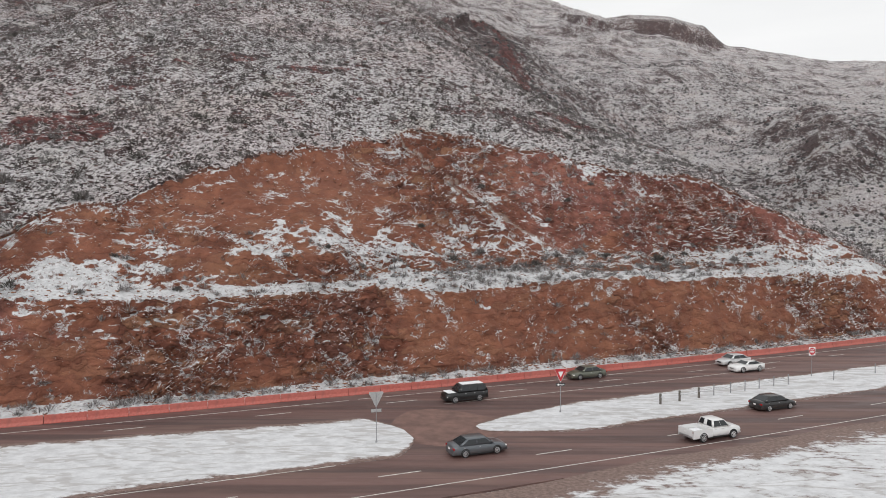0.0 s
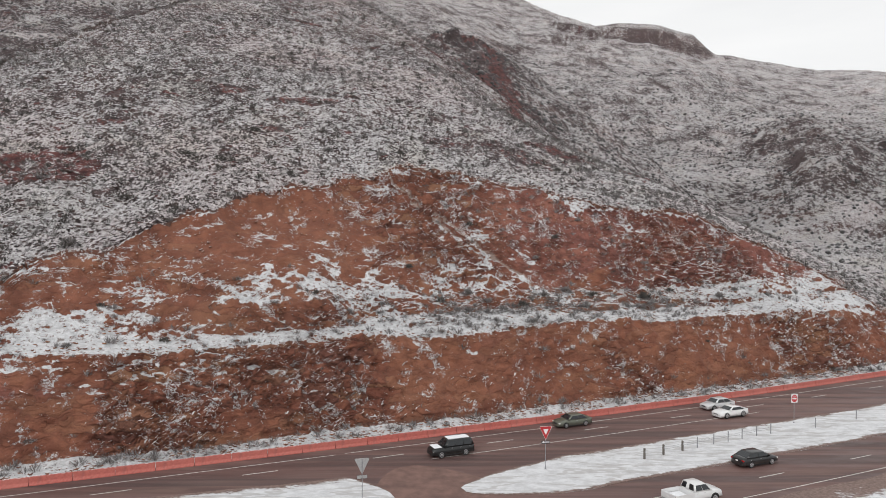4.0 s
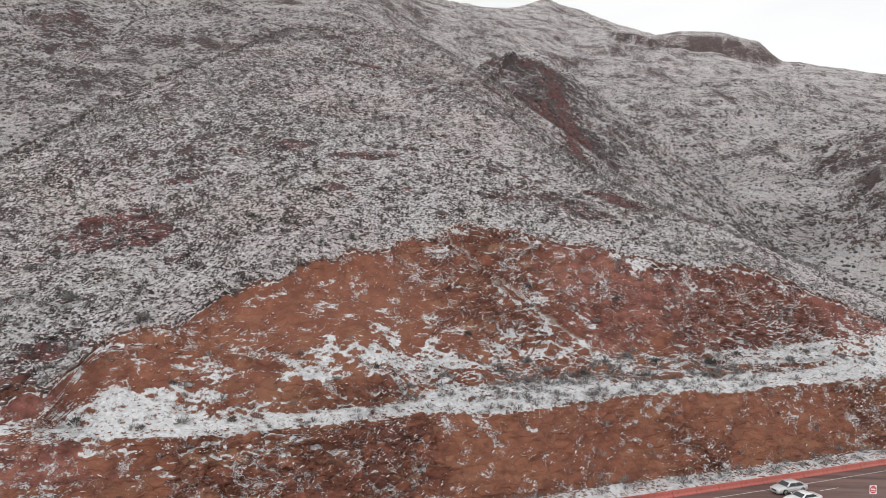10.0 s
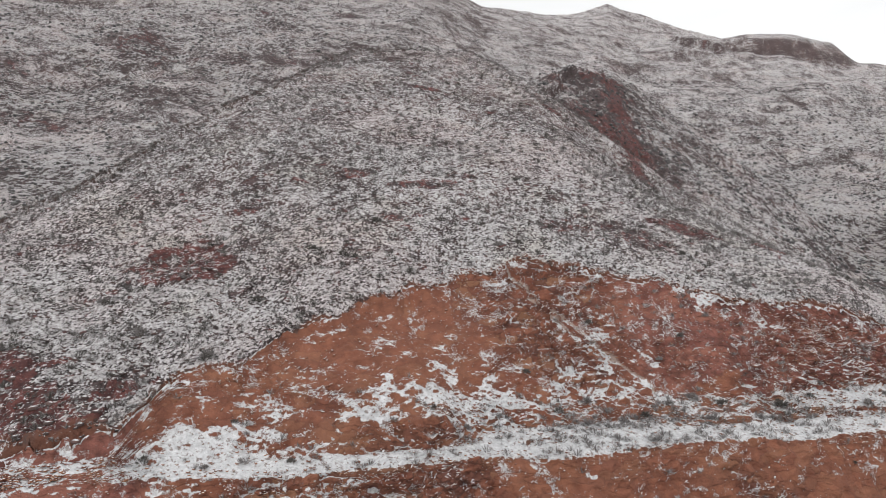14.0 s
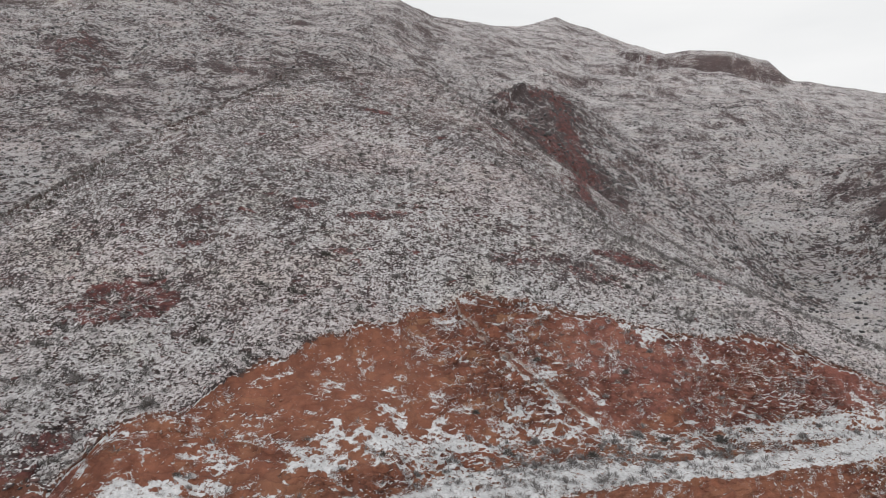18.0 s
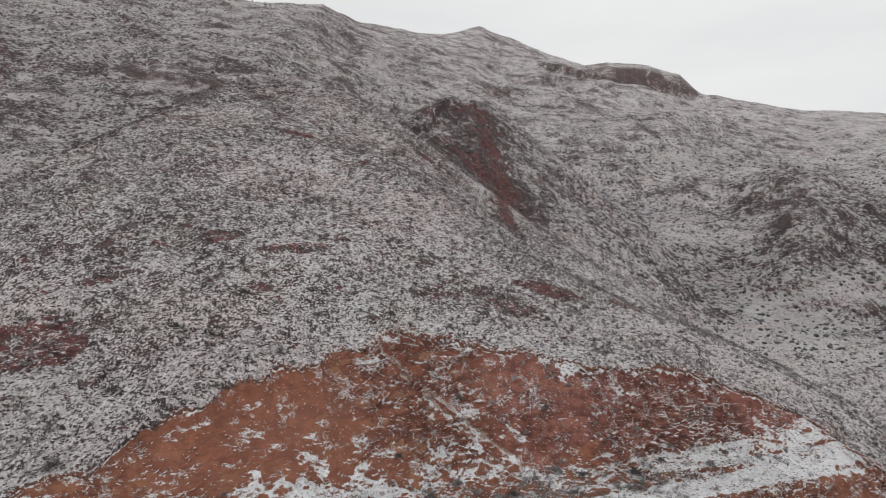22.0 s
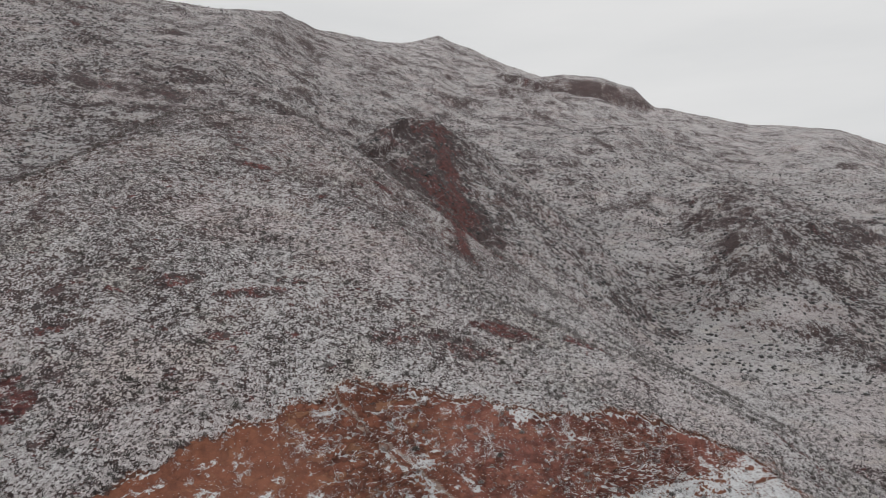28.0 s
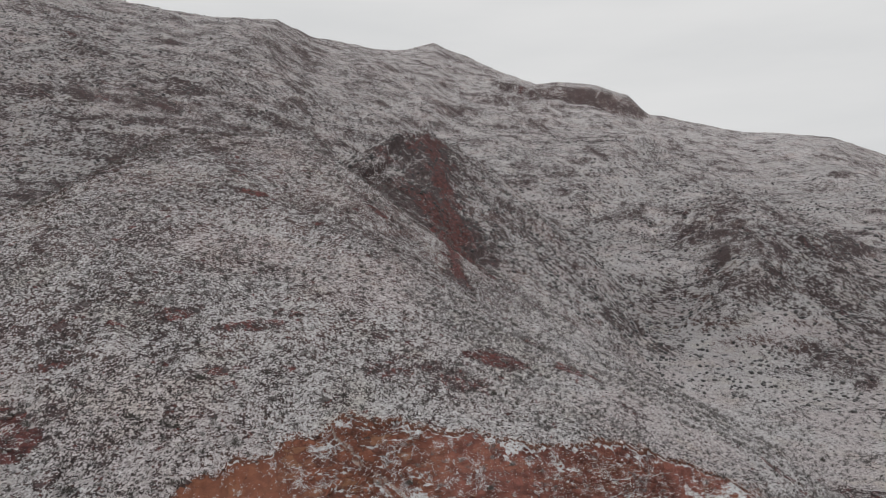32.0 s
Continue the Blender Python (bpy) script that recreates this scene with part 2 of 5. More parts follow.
def cutrock_material():
    m, nt, bsdf = material("orange_rock_cut", 0.88)
    at = place(nt)
    tilt = place(nt, (0.55, 0.55, 1.5), (0, 28, -22))
    broad = noisy(nt, at, 0.07, 4.0, 0.6)
    mid = noisy(nt, at, 0.4, 6.0, 0.65)
    fine = noisy(nt, at, 2.2, 6.0, 0.7)
    lay = noisy(nt, tilt, 0.8, 6.0, 0.7, 0.7)
    grit = noisy(nt, at, 9.0, 4.0, 0.7)
    shake = nt.nodes.new("ShaderNodeTexNoise")
    shake.inputs["Scale"].default_value, shake.inputs["Detail"].default_value = 0.7, 4.0
    nt.links.new(at, shake.inputs["Vector"])
    bent = nt.nodes.new("ShaderNodeVectorMath")
    bent.operation = "MULTIPLY_ADD"
    nt.links.new(shake.outputs["Color"], bent.inputs[0])
    bent.inputs[1].default_value = (2.2, 2.2, 2.2)
    nt.links.new(tilt, bent.inputs[2])
    tilt = bent.outputs[0]
    crack = cells(nt, tilt, 0.55, edge=True)
    crack2 = cells(nt, tilt, 1.7, edge=True)
    drift, red, gully, face, rubble, dirt = (attr(nt, k) for k in ("drift", "red", "gully", "face", "rubble", "dirt"))
    rock = mixed(nt, step(nt, mid, 0.36, 0.64), (0.18, 0.06, 0.038), (0.3, 0.114, 0.068))
    rock = mixed(nt, times(nt, step(nt, lay, 0.52, 0.68), 0.65), rock, (0.16, 0.06, 0.042))
    rock = mixed(nt, times(nt, step(nt, broad, 0.5, 0.66), 0.75), rock, (0.31, 0.13, 0.075))
    streak = noisy(nt, place(nt, (1.0, 1.0, 0.22), (0, 14, -22)), 0.7, 6.0, 0.7, 0.6)
    rock = mixed(nt, times(nt, step(nt, streak, 0.5, 0.62), 0.45), rock, (0.135, 0.05, 0.033))
    # tan slabs, plus facet shading put into the colour as lighter and darker cells
    slabs = nt.nodes.new("ShaderNodeTexVoronoi")
    slabs.inputs["Scale"].default_value = 0.55
    nt.links.new(tilt, slabs.inputs["Vector"])
    slab_shade = nt.nodes.new("ShaderNodeSeparateColor")
    nt.links.new(slabs.outputs["Color"], slab_shade.inputs[0])
    rough_bit = calc(nt, "SUBTRACT", 1.0, times(nt, dirt, 0.7))
    rock = mixed(nt, times(nt, times(nt, step(nt, slab_shade.outputs[0], 0.55, 1.0), rough_bit), 0.7), rock, (0.34, 0.175, 0.10))
    rock = mixed(nt, times(nt, times(nt, step(nt, slab_shade.outputs[1], 0.55, 1.0), rough_bit), 0.75), rock, (0.125, 0.048, 0.036))
    rock = mixed(nt, times(nt, dirt, 0.35), rock, (0.205, 0.078, 0.04))
    dusky = mixed(nt, step(nt, mid, 0.36, 0.64), (0.12, 0.042, 0.036), (0.27, 0.1, 0.078))
    dusky = mixed(nt, times(nt, step(nt, noisy(nt, tilt, 0.16, 4.0, 0.6), 0.5, 0.58), 0.7), dusky, (0.34, 0.14, 0.1))
    rock = mixed(nt, times(nt, red, 0.85), rock, dusky)
    rock = mixed(nt, times(nt, calc(nt, "SUBTRACT", 1.0, face), 0.55), rock, (0.12, 0.075, 0.055))
    rock = mixed(nt, step(nt, gully, 0.5, 0.9), rock, (0.38, 0.29, 0.25))
    rock = mixed(nt, times(nt, calc(nt, "SUBTRACT", 1.0, step(nt, crack, 0.0, 0.07)), times(nt, rough_bit, 0.6)), rock, (0.07, 0.03, 0.022))
    rock = mixed(nt, times(nt, step(nt, grit, 0.45, 0.75), 0.3), rock, (0.07, 0.035, 0.025))
    flat = up_of_normal(nt)
    clump = noisy(nt, at, 0.22, 5.0, 0.65)
    speck = add(nt, times(nt, mid, 0.25), times(nt, fine, 0.35), times(nt, lay, 0.2), times(nt, clump, 0.2), times(nt, chips(nt, tilt, 1.6, 0.5), 0.06), -0.03)
    want = add(nt, times(nt, calc(nt, "SUBTRACT", flat, 0.72), 0.42), times(nt, drift, 0.19), times(nt, rubble, 0.045), times(nt, step(nt, gully, 0.4, 0.8), 0.07), times(nt, red, 0.03), times(nt, face, -0.075), times(nt, dirt, -0.035))
    snow = step(nt, add(nt, speck, want), 0.495, 0.55)
    here = step(nt, add(nt, times(nt, clump, 0.6), times(nt, fine, 0.4)), 0.46, 0.56)
    curls = times(nt, fleck(nt, tilt, 0.85, 0.04, 0.5), here)
    curls = calc(nt, "MAXIMUM", curls, times(nt, fleck(nt, tilt, 1.9, 0.05, 0.9), step(nt, add(nt, times(nt, mid, 0.5), times(nt, clump, 0.5)), 0.5, 0.58)))
    often = add(nt, times(nt, dirt, -0.05), times(nt, rubble, 0.06), times(nt, red, 0.01), times(nt, clump, 0.5), times(nt, fine, 0.25), times(nt, chips(nt, at, 0.9, 0.6), 0.25))
    curls = times(nt, curls, step(nt, often, 0.53, 0.56))
    cover = calc(nt, "MAXIMUM", snow, curls)
    white = mixed(nt, step(nt, fine, 0.3, 0.7), (0.5, 0.5, 0.51), (0.72, 0.72, 0.735))
    peppered = add(nt, times(nt, noisy(nt, at, 1.4, 6.0, 0.8), 0.7), times(nt, chips(nt, at, 2.6, 0.6), 0.3))
    white = mixed(nt, times(nt, step(nt, peppered, 0.6, 0.64), 0.75), white, (0.2, 0.145, 0.125))
    put_in(nt, bsdf.inputs["Base Color"], mixed(nt, cover, rock, white))
    h = add(nt, times(nt, fine, 0.35), times(nt, lay, 0.6), times(nt, times(nt, step(nt, crack, 0.0, 0.12), rough_bit), 0.45), times(nt, times(nt, step(nt, crack2, 0.0, 0.15), rough_bit), 0.2), times(nt, cover, 0.12))
    bumped(nt, bsdf, h, 0.9, 0.5)
    return m


HILLSIDE = hillside_material()
CUTROCK = cutrock_material()

# ---- landform ----
def lattice(ix, iy, seed):
    h = np.sin(ix * 127.1 + iy * 311.7 + seed * 74.7) * 43758.5453
    return h - np.floor(h)


def value_noise(x, y, seed):
    ix, iy = np.floor(x), np.floor(y)
    fx, fy = x - ix, y - iy
    sx, sy = fx * fx * (3 - 2 * fx), fy * fy * (3 - 2 * fy)
    a, b = lattice(ix, iy, seed), lattice(ix + 1, iy, seed)
    c, d = lattice(ix, iy + 1, seed), lattice(ix + 1, iy + 1, seed)
    return (a + (b - a) * sx) * (1 - sy) + (c + (d - c) * sx) * sy - 0.5


def fbm(x, y, size, octaves, seed, gain=0.5):
    """Fractal noise of about -1 to 1 whose largest bumps are size metres wide."""
    total, amp, f = 0.0, 1.0, 1.0 / size
    for k in range(octaves):
        cs, sn = math.cos(k * 0.9 + 0.4), math.sin(k * 0.9 + 0.4)
        total = total + amp * value_noise((x * cs - y * sn) * f, (x * sn + y * cs) * f, seed + k)
        amp, f = amp * gain, f * 2.03
    return total * 1.6


def ridged(x, y, size, octaves, seed):
    total, amp, f = 0.0, 1.0, 1.0 / size
    for k in range(octaves):
        cs, sn = math.cos(k * 0.8 + 0.5), math.sin(k * 0.8 + 0.5)
        n = 1 - 2.6 * np.abs(value_noise((x * cs - y * sn) * f, (x * sn + y * cs) * f, seed + k))
        total = total + amp * n
        amp, f = amp * 0.5, f * 2.1
    return total * 0.6


def blocks(x, y, size, seed):
    """Broken-rock relief: each cell of a Voronoi pattern is a facet with its own offset and tilt."""
    x, y = x / size, y / size
    ix, iy = np.floor(x), np.floor(y)
    best = np.full(np.shape(x), 9.0)
    out = np.zeros(np.shape(x))
    for dx in (-1, 0, 1):
        for dy in (-1, 0, 1):
            cx, cy = ix + dx, iy + dy
            px, py = cx + lattice(cx, cy, seed), cy + lattice(cx, cy, seed + 1)
            ex, ey = x - px, y - py
            d = ex * ex + ey * ey
            h = lattice(cx, cy, seed + 2) - 0.5 + ex * (lattice(cx, cy, seed + 3) - 0.5) * 1.6 + ey * (lattice(cx, cy, seed + 4) - 0.5) * 1.6
            near = d < best
            best, out = np.where(near, d, best), np.where(near, h, out)
    return out


def ease(a, b, x):
    t = np.clip((x - a) / (b - a), 0, 1)
    return t * t * (3 - 2 * t)


def smooth_max(a, b, k):
    h = np.clip(0.5 + 0.5 * (a - b) / k, 0, 1)
    return b + (a - b) * h + k * h * (1 - h)


SKY_AZ = [-180, -75, -50, -35, -28, -19.5, -14, -8.5, -5.7, -0.5, 2.3, 4.6, 7.3, 10.5, 13.3, 15.4, 18.4, 20.8, 22.0, 22.4, 24.5, 27, 29.5, 32.6, 35.6, 38.6, 50, 75, 180]
SKY_UP = [0.03, 0.1, 0.3, 0.37, 0.378, 0.37, 0.368, 0.372, 0.347, 0.336, 0.335, 0.344, 0.326, 0.3, 0.282, 0.284, 0.276, 0.259, 0.237, 0.231, 0.222, 0.209, 0.196, 0.191, 0.18, 0.154, 0.09, 0.05, 0.03]
CALM_AZ = [-180, -75, -45, -25, -5, 10, 20, 30, 40, 55, 180]
CALM_UP = [0.03, 0.1, 0.33, 0.37, 0.345, 0.315, 0.26, 0.195, 0.145, 0.08, 0.03]
OUTCROPS = [(-20.5, 127, 8.5, 6.5), (-20.3, 94.5, 4, 2), (-28, 89.5, 6, 2.5), (-25, 92.5, 4, 1.5), (-33, 93, 5, 3), (112, 134, 6, 3.5), (86, 131, 8, 2.2), (28, 140.5, 5, 1.3), (40, 143.5, 4, 1.5),
            (22, 129.5, 3, 1), (55, 126, 6, 1.5), (82, 207, 4, 3), (16, 146, 4, 1.3), (113, 156, 4, 2.5), (-40, 103, 7, 4), (42, 203, 6, 2), (70, 121, 6, 1.3), (-6, 140, 4, 1.3), (165, 112, 7, 5)]


def to_road(x, y):
    return x * math.cos(TH) + y * math.sin(TH), -x * math.sin(TH) + y * math.cos(TH)


def from_road(u, v):
    return u * math.cos(TH) - v * math.sin(TH), u * math.sin(TH) + v * math.cos(TH)


def bend(u):
    """The highway curves gently away to one side."""
    return 0.0004 * np.clip(u - 30, 0, 200) ** 2 + 0.0001 * np.clip(30 - u, 0, 200) ** 2


def far_ground(x, y):
    """The mountain range behind the near hill: height and how bare it is."""
    r, az = np.hypot(x, y), np.degrees(np.arctan2(x, y))
    rim = np.interp(az, [-25, -12, -4, 6, 12, 40], [1450, 1450, 1900, 2350, 2150, 2250])
    reach = np.clip((r - 230) / (rim - 230), 0, 1)
    wander = az + 1.6 * ease(400, 1200, r) * fbm(x, y, 500, 3, 91)
    crest = np.interp(az, SKY_AZ, SKY_UP)
    calm = np.interp(wander, CALM_AZ, CALM_UP)
    sky = calm + (crest - calm) * ease(0.62, 0.92, reach)
    # a dark scarp runs under the flat-topped summit
    wave = r - rim + 16 * fbm(x, y, 90, 4, 95)
    mesa = ease(12.9, 13.6, az) * (1 - ease(21.9, 22.4, az))
    sky = sky - mesa * np.interp(az, [13, 14, 20, 22], [0.012, 0.027, 0.031, 0.006]) * ease(-420, -160, wave) * (1 - ease(-125, -55, wave))
    up = sky * reach ** (0.3 + 0.25 * ease(-12, 14, az))
    far = 18.6 + 28 * ease(0.2, 0.9, reach) - 22 * np.exp(-((r - 290) / 260) ** 2) + r * up
    fade = ease(0.6, 1.0, reach)
    rough = ease(330, 800, r) * (1 - 0.85 * fade)
    far = far + rough * r * 0.026 * (ridged(x, y, 380, 6, 11) - 0.35) + 9 * ease(330, 700, r) * (1 - 0.7 * fade) * (ridged(x, y, 120, 5, 17) - 0.3)
    far = far + 5 * ease(250, 500, r) * (1 - 0.6 * fade) * fbm(x, y, 70, 6, 31)
    run_a, run_b = az * 24 + 25 * fbm(x, y, 150, 4, 18), r * 0.4
    far = far + 14 * ease(350, 800, r) * (1 - 0.8 * fade) * (ridged(run_a, run_b, 130, 6, 19) - 0.35)
    q = np.clip(((x - 215) * 285 + (y - 350) * 610) / (285 ** 2 + 610 ** 2), 0, 1)
    qd = np.sqrt((x - 215 - 285 * q) ** 2 + (y - 350 - 610 * q) ** 2 + 400)
    knob = 42 + 146 * q + 26 * np.sin(math.pi * q) + 12 * fbm(x, y, 60, 5, 20, 0.6) - 0.5 * qd
    far = smooth_max(far, knob, 12)
    shelf = ease(9.2, 10.2, az) * (1 - ease(13.2, 14.2, az))
    far = far + shelf * 22 * (ease(-420, -395, wave) - ease(-395, -150, wave))
    far = np.where(r > rim, far - (r - rim) * 0.35, far)
    grit = 0.35 + 0.65 * ease(-0.25, 0.3, fbm(x, y, 16, 5, 120, 0.7))
    bare = 0.36 * np.clip(1.5 * mesa * ease(-150, -125, wave) * (1 - ease(-62, -52, wave)) * (0.75 + 0.9 * fbm(az * 40, r * 0.3, 16, 5, 97, 0.7)), 0, 1)
    bare = np.maximum(bare, 0.55 * shelf * (0.8 + 0.8 * fbm(az * 40, r * 0.3, 16, 5, 98, 0.7)) * ease(-432, -420, wave) * (1 - ease(-395, -385, wave)))
    bare = np.maximum(bare, 0.16 * grit * (1 - ease(-12, 4, az)) * ease(290, 480, r))
    bare = np.maximum(bare, 0.56 * grit * ease(0.25, 0.65, fbm(x, y * 1.6, 60, 7, 85, 0.74) + 0.05 * (1 - ease(-8, 6, az))) * ease(300, 450, r))
    # thin ledges follow the beds of the rock
    beds = fbm(az * r * 0.0022 + 7, far + 0.02 * x, 8, 5, 131, 0.6)
    bare = np.maximum(bare, 0.6 * ease(0.22, 0.4, beds) * ease(-0.1, 0.35, fbm(x, y, 120, 4, 132)) * ease(330, 480, r))
    # red earth shows on the slopes behind the hill's shoulder
    bare = np.maximum(bare, 0.75 * grit * ease(0.3, 0.7, fbm(x, y * 1.3, 80, 6, 133, 0.7)) * (1 - ease(-19, -10, az)) * ease(340, 430, r))
    bare = np.maximum(bare, 0.6 * grit * ease(-12, 6, knob - far + 6) * ease(-0.4, 0.2, fbm(x, y, 40, 6, 86, 0.7)) * (q < 0.99))
    return far, bare


SWELLS = [(56, 126, 1.2, 17), (-26, 126, 1.3, 24), (-67, 111, -3.0, 22), (-74, 240, -4.0, 50), (30, 185, -3.5, 30), (36, 255, -7.0, 45), (-35, 93, 1.0, 13),
          (26, 208, -4.0, 26), (50, 215, -4.5, 26), (80, 232, -8.0, 36), (66, 188, -2.0, 20)]


def natural_ground(x, y):
    """Height and bareness of the ground as it was before the road was cut."""
    shape = np.shape(x)
    x, y = np.ravel(x).astype(float), np.ravel(y).astype(float)
    r = np.hypot(x, y)
    far, wild = np.full(len(x), -60.0), np.zeros(len(x))
    back = r > 235
    if back.any():
        far[back], wild[back] = far_ground(x[back], y[back])
    z, bare = far.copy(), wild.copy()
    front = r < 900
    if front.any():
        z[front], bare[front] = near_ground(x[front], y[front], far[front], wild[front])
    if back.any():
        z[back] += 1.4 * ease(500, 800, r[back]) * fbm(x[back], y[back], 9, 4, 7, 0.6)
    return z.reshape(shape), bare.reshape(shape)


def near_ground(x, y, far, wild):
    r = np.hypot(x, y)
    # the near hill: a dome with a short crest, and the red-cliffed spur behind it
    t = np.clip(((x + 70) * 34 + (y - 255) * 13) / (34 ** 2 + 13 ** 2), 0, 1)
    dx, dy = x + 70 - 34 * t, y - 255 - 13 * t
    dx = np.where(dx < 0, dx * 1.25, dx)
    d = np.sqrt(dx ** 2 + (0.851 * dy) ** 2 + 100)
    u, v = to_road(x, y)
    hill = 123.8 - 4.0 * np.exp(-((u + 5) / 45) ** 2 - ((v - 118) / 35) ** 2) - 0.677 * d + 1.8 * fbm(x, y, 34, 3, 3) * ease(20, 80, d)
    for sx, sy, dz, sr in SWELLS:
        hill = hill + dz * np.exp(-((x - sx) ** 2 + (y - sy) ** 2) / sr ** 2)
    s = np.clip(((x + 10) * 60 + (y - 290) * 315) / (60 ** 2 + 315 ** 2), 0, 1)
    hx, hy = -10 + 60 * s, 290 + 315 * s
    side = (x - hx) * 0.982 - (y - hy) * 0.187 + 6 * fbm(x, y, 40, 4, 5)
    away = np.sqrt((x - hx) ** 2 + (y - hy) ** 2 + 150)
    scar = side - 46 * np.clip(1 - s / 0.68, 0, 1) - 2 + 4 * fbm(x, y, 22, 4, 6)
    spur = 104 + 100 * s - 8 * s * s + 7 * fbm(x, y, 50, 5, 15, 0.55) - np.where(side > 0, 0.74, 0.42) * away + 6 * (1 - ease(-6, 10, scar)) * (1 - ease(0.75, 0.95, s)) - 3
    z = smooth_max(smooth_max(hill, spur, 7), far, 6)
    bare = 0.6 * ease(0.55, 0.95, fbm(u, v * 2.2, 11, 6, 81, 0.7))
    ragged = 2.0 * fbm(u + v * 0.3, v * 1.5, 8, 5, 83, 0.68)
    for ou, ov, ru, rv in OUTCROPS:
        g = ((u - ou) / ru) ** 2 + ((v - ov) / rv) ** 2 + ragged
        bare = np.maximum(bare, (0.7 if rv < 2 else 1.0) * (1 - ease(0.7, 1.3, g)))
    here = (spur > hill - 4) * (spur > far - 4) * 1.0
    red = np.exp(-((scar - 1) / (13 + 9 * fbm(x, y, 15, 4, 16))) ** 2) * here * (s < 0.85)
    bare = np.maximum(np.maximum(bare, red), wild * ease(-6, 2, far - np.maximum(hill, spur)))
    f = np.clip((345 - y) / 160, 0, 1)
    vein = np.abs(x - 32 + 7 * f + 3 * fbm(x, y, 25, 3, 121))
    bare = np.maximum(bare, (1 - ease(0.5, 1.3, vein / (7 - 4 * f) + 0.9 * fbm(x, y, 9, 5, 122, 0.65))) * ease(205, 228, y) * (1 - ease(345, 360, y)) * (0.6 + 0.4 * ease(-0.3, 0.2, fbm(x, y, 12, 4, 123))))
    rocky = np.clip(red + 0.9 * ease(-16, -4, side) * (1 - ease(44, 54, x + 14 * fbm(x, y, 30, 5, 88, 0.6))) * here, 0, 1)
    chunk = (0.25 * blocks(x, y, 3.4, 108) + 0.22 * blocks(x, y, 1.6, 118)) * (0.5 + ease(-0.5, 0.5, fbm(x, y, 20, 3, 119))) + 0.2 * blocks(x, y, 1.05, 128)
    crag = chunk * (1 - ease(240, 380, r)) + fbm(x, y, 7, 5, 7, 0.58) * (0.5 + 0.6 * bare) + 0.35 * bare * blocks(x, y, 2.5, 8) + rocky * (1.0 * blocks(x, y, 11, 9) + 1.2 * blocks(x, y, 5, 10))
    bare = np.maximum(bare, rocky * (0.42 + 0.36 * ease(-0.1, 0.5, fbm(x, y, 24, 5, 87, 0.65))))
    return z + crag * (0.8 + 0.8 * ease(200, 500, r)) * (1 - ease(700, 880, r)), bare


TOP_U = [-80, -40, -23, -17, -11, -5.6, 0.6, 9, 15, 26, 31, 40, 53, 67, 76, 95, 121, 140, 170]
TOP_V = [84.2, 84.2, 84.2, 85.0, 89.5, 97.2, 101.8, 105, 106, 109.2, 110.8, 113, 111, 108, 105, 102, 100, 98, 96]
TOP_Z = [13.1, 13.1, 13.1, 14.2, 17.6, 21.8, 24.4, 26.2, 27.2, 30.0, 31.1, 33.6, 34.3, 34, 31, 24.5, 17.5, 14, 12]


def profile(u):
    """The excavated section at u as breakpoints (v, z): verge, foot, lip, bench, step, upper bench, top."""
    m = ease(18, 34, u + 5 * fbm(u, u * 0, 9, 3, 23))
    left = 1 - ease(-21, -13, u)
    b = bend(u)
    wob = fbm(u, u * 0 + 3, 22, 5, 24)
    wob2 = fbm(u, u * 0 + 9, 13, 5, 25)
    one = np.ones_like(u)
    p = [(75.0 * one, 0.02 * one), (78.7 + 0.5 * wob2, 0.8 + 0.3 * wob), (82.7 + 0.8 * wob, 10.9 + 0.9 * wob2 - 2.0 * ease(105, 130, u)),
         (86.7 + 1.5 * m + 0.6 * wob2, 11.9 + 0.4 * wob), (88.4 + 2.0 * m + 0.7 * wob, 15.2 - 2.3 * m + 0.6 * wob2), (95.0 + 1.1 * wob2, 18.6 - 3.6 * m + 0.8 * wob)]
    fade = 1 - ease(1, 10, u)
    p[4] = (p[4][0] + 1.6 * fade, p[4][1] - 1.0 * fade)
    lefts = [None, None, (82.6, 11.2), (82.8, 11.5), (83.0, 11.8), (83.2, 12.1)]
    p = [(v if q is None else v + (q[0] - v) * left, z if q is None else z + (q[1] - z) * left) for (v, z), q in zip(p, lefts)]
    top_v = np.interp(u, TOP_U, TOP_V) + 0.8 * wob + 1.0 * fbm(u, u * 0 + 5, 5, 4, 26, 0.65) - b
    top_z = np.interp(u, TOP_U, TOP_Z) + 0.6 * wob2
    p.append((np.maximum(top_v, p[5][0] + 1.0), np.maximum(top_z, p[5][1] + 1.0)))
    p.append((p[6][0] + 4.0, p[6][1] + 9.0))
    return [(v + b, z) for v, z in p]


def cut_height(u, v):
    p = profile(u)
    z = np.where(v < p[0][0], 0.0, p[7][1] + (v - p[7][0]) * 1.2)
    for (va, za), (vb, zb) in zip(p[:-1], p[1:]):
        z = np.where((v >= va) & (v < vb), za + (zb - za) * (v - va) / np.maximum(vb - va, 0.01), z)
    return z


